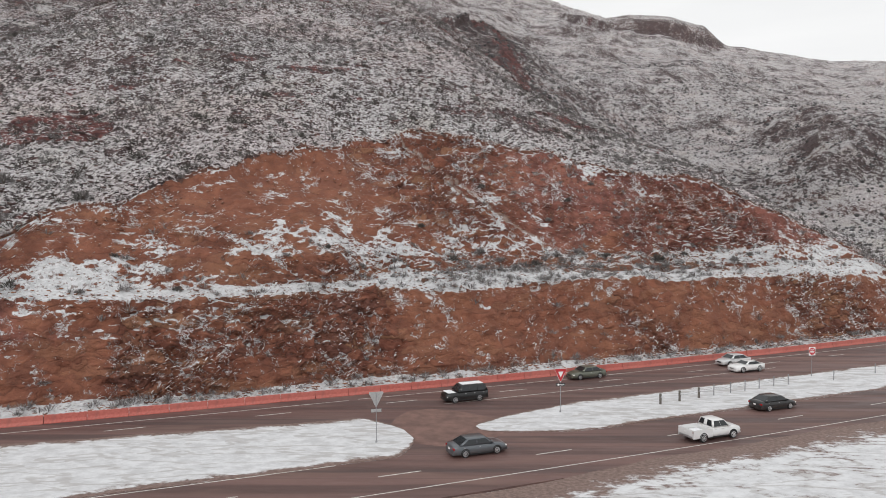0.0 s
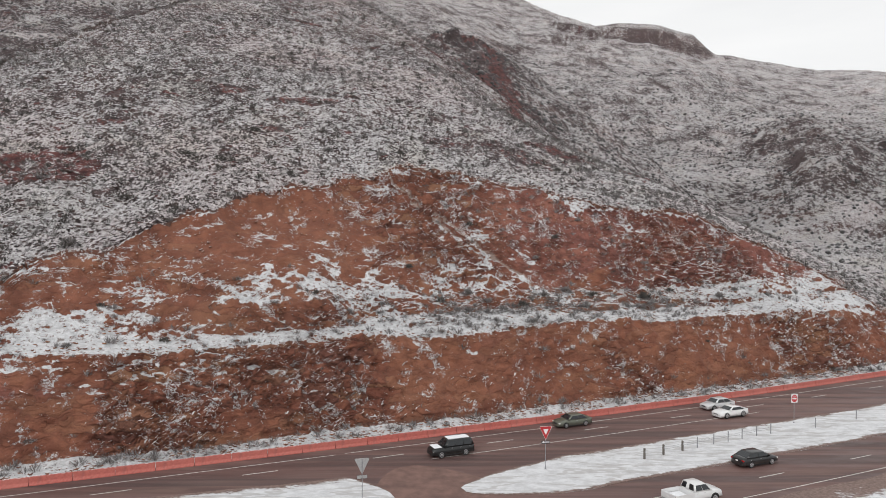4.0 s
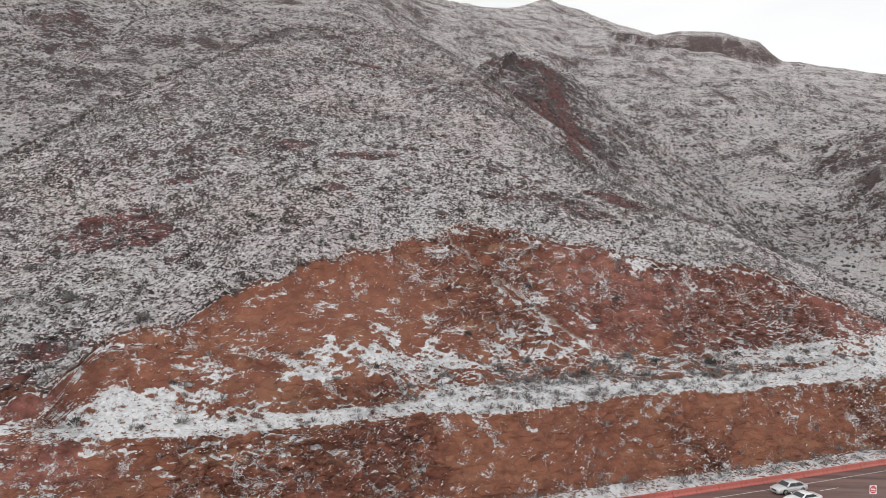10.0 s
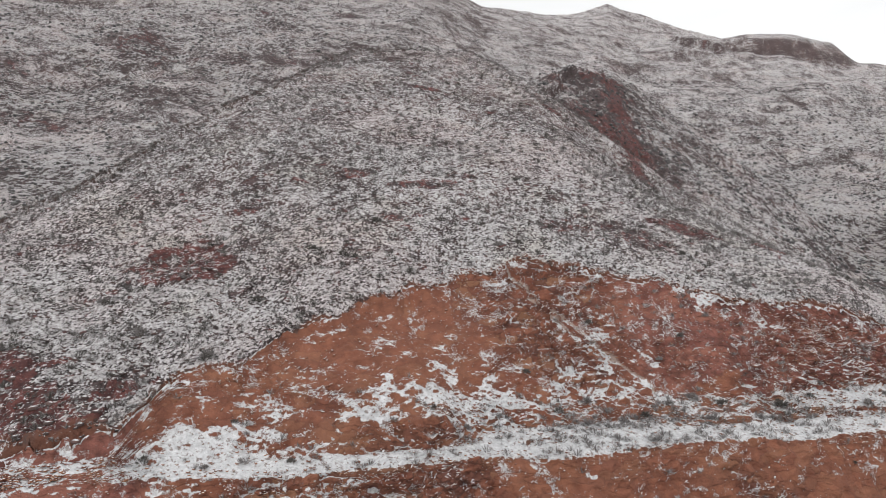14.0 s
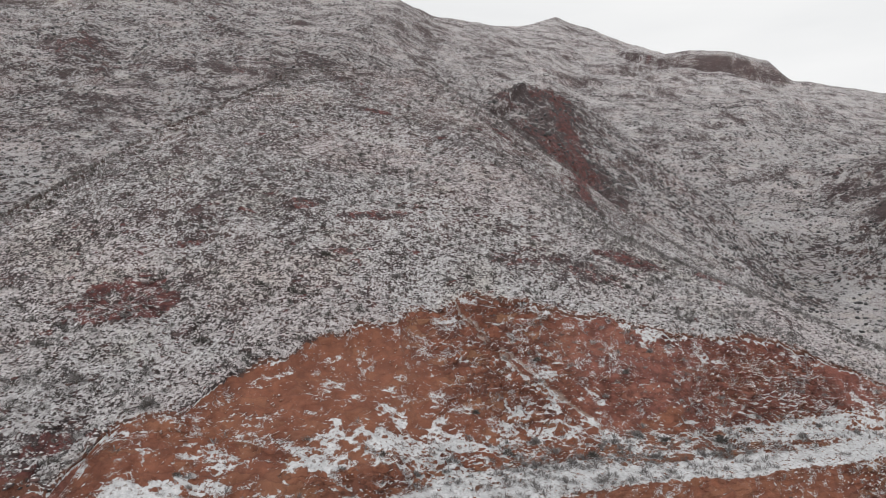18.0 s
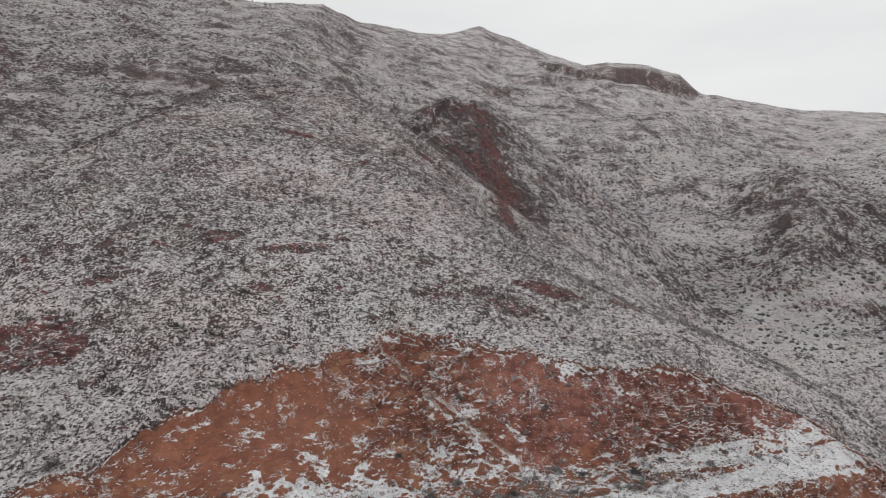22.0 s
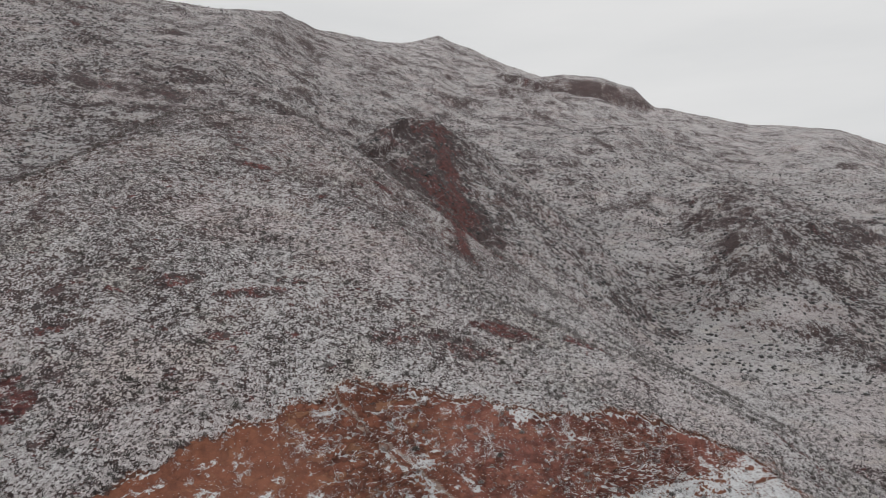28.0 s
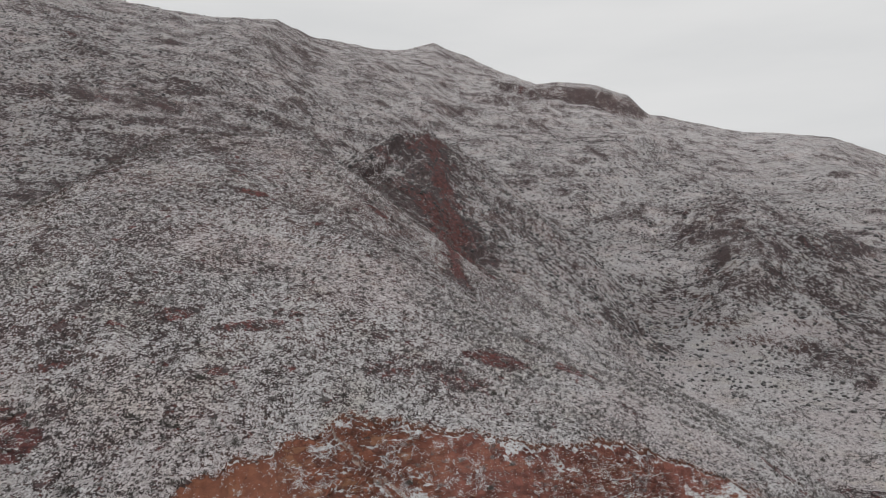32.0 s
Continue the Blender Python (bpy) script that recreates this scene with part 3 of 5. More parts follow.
def sheet(name, X, Y, Z, data, mat, wrap=False):
    rows, cols = X.shape
    co = np.stack([X, Y, Z], -1).reshape(-1, 3)
    i = np.arange(rows * cols).reshape(rows, cols)
    if wrap:
        nxt = np.roll(i, -1, axis=1)
        quads = np.stack([i[1:], nxt[1:], nxt[:-1], i[:-1]], -1).reshape(-1, 4)
    else:
        quads = np.stack([i[:-1, :-1], i[:-1, 1:], i[1:, 1:], i[1:, :-1]], -1).reshape(-1, 4)
    me = bpy.data.meshes.new(name)
    me.vertices.add(len(co))
    me.vertices.foreach_set("co", co.ravel())
    me.loops.add(quads.size)
    me.loops.foreach_set("vertex_index", quads.ravel().astype(np.int32))
    me.polygons.add(len(quads))
    me.polygons.foreach_set("loop_start", np.arange(0, quads.size, 4, dtype=np.int32))
    me.update(calc_edges=True)
    for key, value in data.items():
        a = me.attributes.new(key, "FLOAT", "POINT")
        a.data.foreach_set("value", np.ascontiguousarray(value, dtype=np.float32).ravel())
    me.polygons.foreach_set("use_smooth", np.ones(len(quads), dtype=bool))
    me.materials.append(mat)
    return new(name, me)


def ground_height(x, y):
    """Height of the open ground, how bare it is and how far it is dug away."""
    u, v = to_road(x, y)
    z, bare = natural_ground(x, y)
    dug_to = cut_height(u, v)
    zone = (u > -78) & (u < 168)
    under = np.where(z - dug_to < 0.12, z, cut_height(u, v - 2.4) - 1.4)
    low = np.minimum(z, np.where(v < 75 + bend(u), -0.15, np.where(zone, under, dug_to)))
    low = np.where(v < 75 + bend(u), -0.15 + 0.04 * fbm(x, y, 8, 3, 71), low)
    return low, bare, z - dug_to


def build_ground():
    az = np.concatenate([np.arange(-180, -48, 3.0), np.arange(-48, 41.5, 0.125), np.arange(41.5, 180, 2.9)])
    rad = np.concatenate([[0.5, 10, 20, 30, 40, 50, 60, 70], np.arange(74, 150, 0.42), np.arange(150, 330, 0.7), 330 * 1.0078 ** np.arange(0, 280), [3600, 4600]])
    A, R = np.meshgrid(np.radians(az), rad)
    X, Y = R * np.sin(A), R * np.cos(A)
    Z, bare, dug = ground_height(X, Y)
    flat = (dug * 0 + to_road(X, Y)[1] < 76)
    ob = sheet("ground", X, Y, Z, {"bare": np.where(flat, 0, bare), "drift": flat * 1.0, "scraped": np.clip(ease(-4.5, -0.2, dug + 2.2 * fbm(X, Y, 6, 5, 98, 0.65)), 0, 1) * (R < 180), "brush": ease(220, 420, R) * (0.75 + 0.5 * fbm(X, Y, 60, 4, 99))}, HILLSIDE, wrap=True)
    return tagged(ob, "snow-dusted desert hillside rising to a rocky mountain range", "hillside", kind="structure")


CUT_FACE = {}


def build_cut():
    u1 = np.arange(-76, 166, 0.24)
    p = profile(u1)
    counts = [14, 58, 22, 14, 30, 96, 22]
    V, Z, S, K = [], [], [], []
    for k, n in enumerate(counts):
        for t in np.arange(n) / n:
            V.append(p[k][0] + (p[k + 1][0] - p[k][0]) * t)
            Z.append(p[k][1] + (p[k + 1][1] - p[k][1]) * t)
            K.append(u1 * 0 + k + t)
    V, Z, K = np.array(V), np.array(Z), np.array(K)
    U = np.tile(u1, (len(V), 1))
    S = np.cumsum(np.concatenate([np.zeros((1, len(u1))), np.hypot(np.diff(V, axis=0), np.diff(Z, axis=0))]), axis=0)
    # outward normal of the section, softened
    dv, dz = np.gradient(V, axis=0), np.gradient(Z, axis=0)
    for _ in range(4):
        dv = (np.roll(dv, 1, 0) + dv + np.roll(dv, -1, 0)) / 3
        dz = (np.roll(dz, 1, 0) + dz + np.roll(dz, -1, 0)) / 3
    ln = np.hypot(dv, dz)
    nv, nz = -dz / ln, dv / ln
    steep = np.clip(dz / ln, 0, 1)
    face = ease(0.22, 0.5, steep)
    cs, sn = math.cos(0.5), math.sin(0.5)
    A, B = U * cs - S * sn, (U * sn + S * cs) * 1.5
    smooth_part = ease(-0.1, 0.35, fbm(U, S, 20, 3, 41)) * 0.75
    smooth_part = np.maximum(smooth_part, np.where(K >= 5, 0.92 * ease(-6, 2, U) * (1 - ease(26, 34, U + 5 * fbm(U, S, 8, 4, 67))), 0))
    smooth_part = np.maximum(smooth_part, np.where(K < 2, 0.75 * ease(24, 30, U + 6 * fbm(U, S, 9, 4, 68)) * (1 - ease(56, 66, U + 6 * fbm(U, S, 9, 4, 69))), 0))
    rock = 1.0 * fbm(U, S, 9, 3, 42) + (1 - smooth_part) * (0.95 * blocks(A, B, 3.2, 43) + 0.55 * blocks(A, B, 1.3, 48) + 0.3 * blocks(A, B, 0.6, 49)) + 0.25 * fbm(U, S, 1.2, 3, 44, 0.6)
    soft = 0.25 * fbm(U, S, 5, 4, 45) + 0.12 * blocks(U, S, 0.9, 46)
    gully = np.zeros_like(U)
    for gu, gv, hu, hv, wd in ((36.3, 115.6, 44.2, 105.7, 0.36), (44.2, 105.7, 50.5, 99.8, 0.4), (50.5, 99.8, 56, 96, 0.6), (39.0, 111.0, 46.5, 101.5, 0.22)):
        L2 = (hu - gu) ** 2 + (hv - gv) ** 2
        q = np.clip(((U - gu) * (hu - gu) + (V - gv) * (hv - gv)) / L2, 0, 1)
        gd = np.hypot(U - gu - q * (hu - gu), V - gv - q * (hv - gv))
        gully = np.maximum(gully, np.exp(-((gd + 0.25 * fbm(U, S, 2, 3, 47)) / wd) ** 2))
    off = face * rock * 1.05 + (1 - face) * soft - 0.5 * gully
    off = off * ease(0.0, 0.8, K)
    off = np.where(K > 5.4, np.maximum(off, -0.15), off)
    V2, Z2 = V + nv * off, Z + nz * off
    X, Y = from_road(U, V2)
    nat, bare = natural_ground(X, Y)
    over = nat - Z2
    Z2 = np.where(Z2 > nat - 0.25, nat - 0.25 - 0.6 * np.clip(Z2 - nat, 0, 3), Z2)
    def spell(a, b, soft=3.0):
        w = U + 4 * fbm(U, S, 7, 4, 61, 0.6)
        return ease(a - soft, a + soft, w) * (1 - ease(b - soft, b + soft, w))
    low = np.maximum.reduce([spell(-13, 7), 0.9 * spell(25, 35), 0.95 * spell(76, 126)])
    low = 0.42 + 0.58 * low
    high = 0.2 + 0.8 * spell(9, 34)
    K0, K = K, np.where(K > 1.4, np.maximum(K + 0.42 * fbm(U, S, 9, 5, 58, 0.68) + 0.3 * ease(25, 40, U) * fbm(U, S, 16, 3, 57), 1.4), K)
    bench = ease(1.97, 2.1, K) * (1 - ease(2.9, 3.05, K)) * low
    bench = np.maximum(bench, ease(2.9, 3.0, K) * (1 - ease(3.9, 4.0, K)) * np.maximum.reduce([0.42 + 0 * U, ease(22, 34, U) * low, 0.95 * spell(-14, 4)]))
    bench = np.maximum(bench, ease(1.5, 1.98, K) * (1 - ease(2.0, 2.1, K)) * np.maximum(0.4, 0.7 * spell(-16, 3)))
    bench = np.maximum(bench, ease(3.9, 4.05, K) * (1 - ease(4.75, 5.1, K + 0.25 * fbm(U, S, 5, 4, 66))) * np.where(U < 30, high, low))
    bench = np.maximum(bench, 0.8 * ease(4.7, 4.9, K) * (1 - ease(5.1, 5.35, K + 0.3 * fbm(U, S, 4, 4, 56))) * np.maximum(spell(36, 58), 0.55 * spell(70, 128)))
    bench = np.maximum(bench * ease(-24, -13, U), 0.75 * (1 - ease(0.6, 1.05, K)))
    red = ease(40, 62, U + 8 * fbm(U, S, 12, 3, 62)) * (K > 4.9)
    rubble = ease(0.1, 0.5, fbm(U, S, 11, 4, 63, 0.6)) * face
    K = K0
    wild = 1 - ease(-19, -12, U + 5 * fbm(U, S, 8, 5, 65, 0.65) + 0.5 * (V - 88))
    bench = np.where(K > 1.9, np.maximum(bench, 0.8 * wild), bench)
    red = np.maximum(red, wild * (K > 1.6))
    brink = 1 - ease(0.2, 1.8, over + 2.4 * fbm(U, S, 4, 5, 59, 0.7))
    bench = np.maximum(bench, 0.75 * brink * (K > 5.0))
    data = {"drift": np.clip(bench * (0.95 + 0.75 * fbm(U, S, 6, 5, 64, 0.7)), 0, 1), "red": red, "gully": gully, "face": face, "rubble": rubble, "dirt": smooth_part}
    ob = sheet("rock_cut", X, Y, Z2, data, CUTROCK)
    CUT_FACE.update(x=X, y=Y, z=Z2, u=U, k=K, bare=face * (1 - data["drift"]) * (over > 0.6), rough=1 - smooth_part)
    return tagged(ob, "orange blasted rock face in two tiers with a snowy bench", "rock face", kind="structure")


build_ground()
build_cut()

# ---- highway, in road coordinates (u along, v away from the drone) ----
def link(name, bm, mat, parent=None, label=""):
    me = bpy.data.meshes.new(name)
    bm.to_mesh(me)
    bm.free()
    if mat:
        me.materials.append(mat)
    ob = new(name, me)
    if parent:
        ob.parent = parent
    if label:
        ob["label"] = label
    return ob


def asphalt_material():
    m, nt, bsdf = material("damp_asphalt", 0.65)
    along = place(nt, (0.03, 0.55, 1), (0, 0, -22))
    a = noisy(nt, along, 1.0, 5.0, 0.6)
    grain = noisy(nt, place(nt), 30.0, 4.0, 0.7)
    blot = noisy(nt, place(nt, (0.3, 1, 1), (0, 0, -22)), 0.3, 5.0, 0.6)
    col = mixed(nt, step(nt, a, 0.36, 0.64), (0.1, 0.055, 0.049), (0.185, 0.104, 0.091))
    col = mixed(nt, times(nt, step(nt, blot, 0.5, 0.7), 0.55), col, (0.23, 0.145, 0.122))
    lane = noisy(nt, place(nt, (0.006, 0.42, 1), (0, 0, -22)), 1.0, 4.0, 0.6)
    col = mixed(nt, times(nt, step(nt, lane, 0.48, 0.6), 0.6), col, (0.068, 0.046, 0.045))
    put_in(nt, bsdf.inputs["Base Color"], mixed(nt, times(nt, grain, 0.25), col, (0.05, 0.036, 0.034)))
    put_in(nt, bsdf.inputs["Roughness"], add(nt, 0.52, times(nt, step(nt, blot, 0.4, 0.65), 0.3)))
    bumped(nt, bsdf, grain, 0.25, 0.01)
    return m


def trampled_material(name, amount):
    """Thin snow over reddish gravel, with wheel tracks and wind streaks."""
    m, nt, bsdf = material(name, 0.85)
    at = place(nt)
    drag = place(nt, (0.7, 1.0, 1.0), (0, 0, -30))
    cross = place(nt, (0.12, 0.5, 1.0), (0, 0, -32))
    streak = noisy(nt, drag, 0.9, 7.0, 0.7, 0.1)
    tread = fleck(nt, cross, 0.8, 0.03, 0.3)
    fine = noisy(nt, at, 3.0, 5.0, 0.7)
    big = noisy(nt, at, 0.2, 4.0, 0.6)
    edge = attr(nt, "edge")
    gravel = mixed(nt, step(nt, fine, 0.35, 0.65), (0.14, 0.095, 0.082), (0.24, 0.165, 0.142))
    white = mixed(nt, step(nt, streak, 0.35, 0.65), (0.52, 0.52, 0.53), (0.68, 0.685, 0.7))
    white = mixed(nt, times(nt, tread, 0.55), white, (0.38, 0.36, 0.35))
    cover = add(nt, times(nt, streak, 0.55), times(nt, fine, 0.2), times(nt, big, 0.25), times(nt, edge, -0.34), times(nt, tread, -0.045), amount)
    put_in(nt, bsdf.inputs["Base Color"], mixed(nt, step(nt, cover, 0.41, 0.53), gravel, white))
    bumped(nt, bsdf, add(nt, streak, times(nt, fine, 0.3), times(nt, tread, -0.4)), 0.4, 0.08)
    return m


ASPHALT = asphalt_material()
SANDY = plain("sandy_worn_asphalt", (0.175, 0.1, 0.083), 0.7, vary=0.3, scale=0.6)
WHITE_LINE = plain("worn_road_paint", (0.55, 0.53, 0.5), 0.7, vary=0.25, scale=3.0)
MEDIAN = trampled_material("tracked_median_snow", 0.16)
VERGE = trampled_material("roadside_slush", 0.07)


def ribbon(name, us, va, vb, z, mat, thick=0.2, edges=None, rows=1):
    """A strip along the road between the lines va(u) and vb(u), with sides."""
    us = np.asarray(us, float)
    a, b = np.broadcast_to(va, us.shape) + bend(us), np.broadcast_to(vb, us.shape) + bend(us)
    bm = bmesh.new()
    lay = bm.verts.layers.float.new("edge") if edges is not None else None
    grid = []
    for i, u in enumerate(us):
        line = []
        for k in range(rows + 1):
            q = k / rows
            x, y = from_road(u, a[i] + (b[i] - a[i]) * q)
            vert = bm.verts.new((x, y, z))
            if lay:
                vert[lay] = edges(u, q)
            line.append(vert)
        for q, v in ((0, a[i]), (1, b[i])):
            x, y = from_road(u, v)
            line.append(bm.verts.new((x, y, z - thick)))
        grid.append(line)
    for p, q in zip(grid[:-1], grid[1:]):
        for k in range(rows):
            bm.faces.new((p[k], q[k], q[k + 1], p[k + 1]))
        bm.faces.new((p[-2], q[-2], q[0], p[0]))
        bm.faces.new((p[rows], q[rows], q[-1], p[-1]))
    ob = link(name, bm, mat)
    return ob


def wavy(us, seed, amp, size):
    return amp * fbm(np.asarray(us, float), np.asarray(us, float) * 0 + seed, size, 4, seed)


LONG = np.arange(-420, 620, 6.0)
tagged(ribbon("road", LONG, 43.2, 74.9, 0.0, ASPHALT), "damp reddish-grey asphalt highway with two carriageways", "road", kind="structure")
us = np.arange(-300, 460, 1.5)
lower = 42.5 + wavy(us, 3, 1.2, 18)
tagged(ribbon("verge", us, -40.0, lower + 1.4, 0.012, VERGE, 0.1, lambda u, q: max(0, (q - 0.952) / 0.048), 24), "thin tracked snow on the gravel shoulder", "verge", kind="structure")
tagged(ribbon("far_verge", np.arange(-300, 460, 1.5), 74.6, 75.6, 0.02, VERGE, 0.1, lambda u, q: 0.1), "snow strip behind the concrete barrier", "verge", kind="structure")


def median(name, us, va, vb):
    ob = ribbon(name, us, va, vb, 0.05, MEDIAN, 0.1, lambda u, q: max(0.0, 1 - 7 * min(q, 1 - q)) ** 1.5, 16)
    return tagged(ob, "snow-covered median strip with tyre tracks", "median", kind="structure")


us = np.arange(-300, 20.3, 0.5)
tip = np.sqrt(np.clip((20.2 - us) / 3.0, 0, 1))
mid_line = 57.5
median("median", us, mid_line + (52.3 - mid_line) * tip + wavy(us, 5, 0.25, 6) * tip, mid_line + (64.6 + 0.11 * np.clip(15 - us, 0, 30) - mid_line) * tip + wavy(us, 6, 0.3, 5) * tip)
us = np.arange(26.6, 330, 0.5)
tip = np.sqrt(np.clip((us - 26.4) / 8.0, 0, 1))
tip2 = np.sqrt(np.clip((us - 26.4) / 14.0, 0, 1))
median("median", us, 57.0 + (52.8 - 57.0) * tip + wavy(us, 7, 0.25, 6), 57.2 + (62.0 - 57.2) * tip2 + wavy(us, 8, 0.3, 5))

us = np.arange(17.5, 30.5, 0.5)
bulge = np.sin(np.clip((us - 17.5) / 13.0, 0, 1) * math.pi)
tagged(ribbon("crossover", us, 57.5 - 4.6 * bulge + wavy(us, 9, 0.5, 4), 58 + 7.5 * bulge + wavy(us, 10, 0.5, 4), 0.004, SANDY, 0.003), "sandy worn crossover between the carriageways", "crossover", kind="structure")

PAINT = []
for k in range(-10, 22):
    PAINT.append((21.4 + 13.5 * k, 24.9 + 13.5 * k, 69.05))
    PAINT.append((27.9 + 13.5 * k, 31.3 + 13.5 * k, 48.6))
for a, b, v in PAINT:
    tagged(ribbon("lane_mark", np.linspace(a, b, 3), v - 0.07, v + 0.07, 0.006, WHITE_LINE, 0.004), "worn white dashed lane marking", "road marking", "lane markings", "structure")
for a, b, v in ((-300, 19, 71.6), (19, 330, 71.7), (27, 78, 66.4), (-300, 330, 45.4), (-300, 14, 52.15)):
    tagged(ribbon("edge_line", np.arange(a, b, 3.0), v - 0.06, v + 0.06, 0.006, WHITE_LINE, 0.004), "worn white edge line", "road marking", "edge lines", "structure")


# ---- red concrete barrier, unit by unit ----
def barrier_material():
    m, nt, bsdf = material("red_painted_concrete", 0.8)
    at = place(nt)
    fine = noisy(nt, at, 5.0, 6.0, 0.65)
    tall = noisy(nt, place(nt, (1.5, 1.5, 0.25)), 1.2, 4.0, 0.6)
    info = nt.nodes.new("ShaderNodeObjectInfo")
    col = mixed(nt, step(nt, fine, 0.3, 0.7), (0.36, 0.085, 0.068), (0.50, 0.135, 0.11))
    col = mixed(nt, times(nt, info.outputs["Random"], 0.4), col, (0.45, 0.17, 0.14))
    col = mixed(nt, times(nt, step(nt, tall, 0.55, 0.7), 0.35), col, (0.2, 0.08, 0.07))
    snow = times(nt, step(nt, up_of_normal(nt), 0.55, 0.9), step(nt, fine, 0.5, 0.6))
    put_in(nt, bsdf.inputs["Base Color"], mixed(nt, snow, col, (0.75, 0.76, 0.78)))
    bumped(nt, bsdf, fine, 0.3, 0.02)
    return m


BARRIER = barrier_material()
SECTION = [(-0.30, 0.0), (-0.30, 0.08), (-0.13, 0.32), (-0.085, 0.79), (-0.06, 0.81), (0.06, 0.81), (0.085, 0.79), (0.13, 0.32), (0.30, 0.08), (0.30, 0.0)]


def barrier_mesh(length):
    bm = bmesh.new()
    ends = []
    for x, shrink in ((0, 0.96), (0.04, 1), (length - 0.04, 1), (length, 0.96)):
        ends.append([bm.verts.new((x, y * shrink, z * shrink)) for y, z in SECTION])
    for p, q in zip(ends[:-1], ends[1:]):
        for k in range(len(SECTION)):
            j = (k + 1) % len(SECTION)
            bm.faces.new((p[k], p[j], q[j], q[k]))
    bm.faces.new(ends[0][::-1])
    bm.faces.new(ends[-1])
    bmesh.ops.recalc_face_normals(bm, faces=bm.faces)
    me = bpy.data.meshes.new("jersey_barrier")
    bm.to_mesh(me)
    bm.free()
    me.materials.append(BARRIER)
    return me


UNIT = 3.7
barrier_data = barrier_mesh(UNIT - 0.05)
for k in range(-22, 46):
    u0, u1 = k * UNIT, (k + 1) * UNIT
    (x0, y0), (x1, y1) = from_road(u0, 73.9 + float(bend(u0))), from_road(u1, 73.9 + float(bend(u1)))
    ob = tagged(new("jersey_barrier", barrier_data), "red-painted concrete safety barrier unit, scuffed", "barrier", "highway barrier")
    ob.matrix_world = pose(x0, y0, 0.0, 0, 0, math.degrees(math.atan2(y1 - y0, x1 - x0)) + random.uniform(-0.3, 0.3))

# ---- scrub and loose stone on the slopes ----
def scrub_material(name, dark, lite, snow):
    m, nt, bsdf = material(name, 0.9)
    g = nt.nodes.new("ShaderNodeNewGeometry")
    col = mixed(nt, g.outputs["Random Per Island"], dark, lite)
    fine = noisy(nt, place(nt), 3.4, 4.0, 0.75)
    col = mixed(nt, times(nt, step(nt, fine, 0.45, 0.62), 0.6), col, dark)
    lie = add(nt, fine, times(nt, calc(nt, "SUBTRACT", up_of_normal(nt), 0.75), 0.3))
    put_in(nt, bsdf.inputs["Base Color"], mixed(nt, times(nt, step(nt, lie, 0.5, 0.58), snow), col, (0.72, 0.725, 0.74)))
    return m


def stone_material(name, dark, lite, snow_from):
    m, nt, bsdf = material(name, 0.9)
    g = nt.nodes.new("ShaderNodeNewGeometry")
    fine = noisy(nt, place(nt), 3.0, 5.0, 0.7)
    col = mixed(nt, g.outputs["Random Per Island"], dark, lite)
    col = mixed(nt, times(nt, step(nt, fine, 0.4, 0.7), 0.4), col, dark)
    want = add(nt, up_of_normal(nt), times(nt, calc(nt, "SUBTRACT", fine, 0.5), 1.6))
    put_in(nt, bsdf.inputs["Base Color"], mixed(nt, step(nt, want, snow_from, snow_from + 0.2), col, (0.66, 0.655, 0.665)))
    bumped(nt, bsdf, fine, 0.5, 0.1)
    return m


SCRUB = scrub_material("grey_winter_scrub", (0.11, 0.1, 0.098), (0.31, 0.288, 0.28), 0.5)
GREEN_SCRUB = scrub_material("dusty_green_scrub", (0.045, 0.041, 0.037), (0.15, 0.136, 0.122), 0.35)
TUFT = scrub_material("dark_snowy_tufts", (0.03, 0.022, 0.021), (0.15, 0.112, 0.104), 0.95)
FAR_SCRUB = scrub_material("far_grey_scrub", (0.04, 0.037, 0.037), (0.13, 0.122, 0.12), 0.45)
STONE = stone_material("dark_hill_stone", (0.045, 0.03, 0.028), (0.15, 0.09, 0.08), 0.72)
ORANGE_STONE = stone_material("orange_rubble", (0.13, 0.05, 0.032), (0.32, 0.15, 0.08), 0.66)
FLAKE = stone_material("snow_edged_flakes", (0.12, 0.047, 0.032), (0.29, 0.125, 0.075), 0.5)
rng = np.random.default_rng(5)


def twig_clump(n, spread, tall, width):
    """Fine twigs that fan out from the ground into a rounded crown."""
    out = []
    for _ in range(n):
        a, lean = rng.uniform(0, 2 * math.pi), rng.uniform(0.0, 1.0) ** 0.7
        tip = np.array([math.cos(a) * spread * lean, math.sin(a) * spread * lean, tall * math.sqrt(1.05 - 0.8 * lean ** 2) * rng.uniform(0.6, 1.1)])
        root = tip * rng.uniform(0.0, 0.45) + np.array([0, 0, -0.06])
        across = np.array([-math.sin(a), math.cos(a), rng.uniform(-0.8, 0.8)]) * width * rng.uniform(0.6, 1.4)
        mid = root + (tip - root) * rng.uniform(0.3, 0.7)
        out += [root - across * 0.4, mid + across, tip]
    return np.array(out), np.arange(len(out)).reshape(-1, 3)


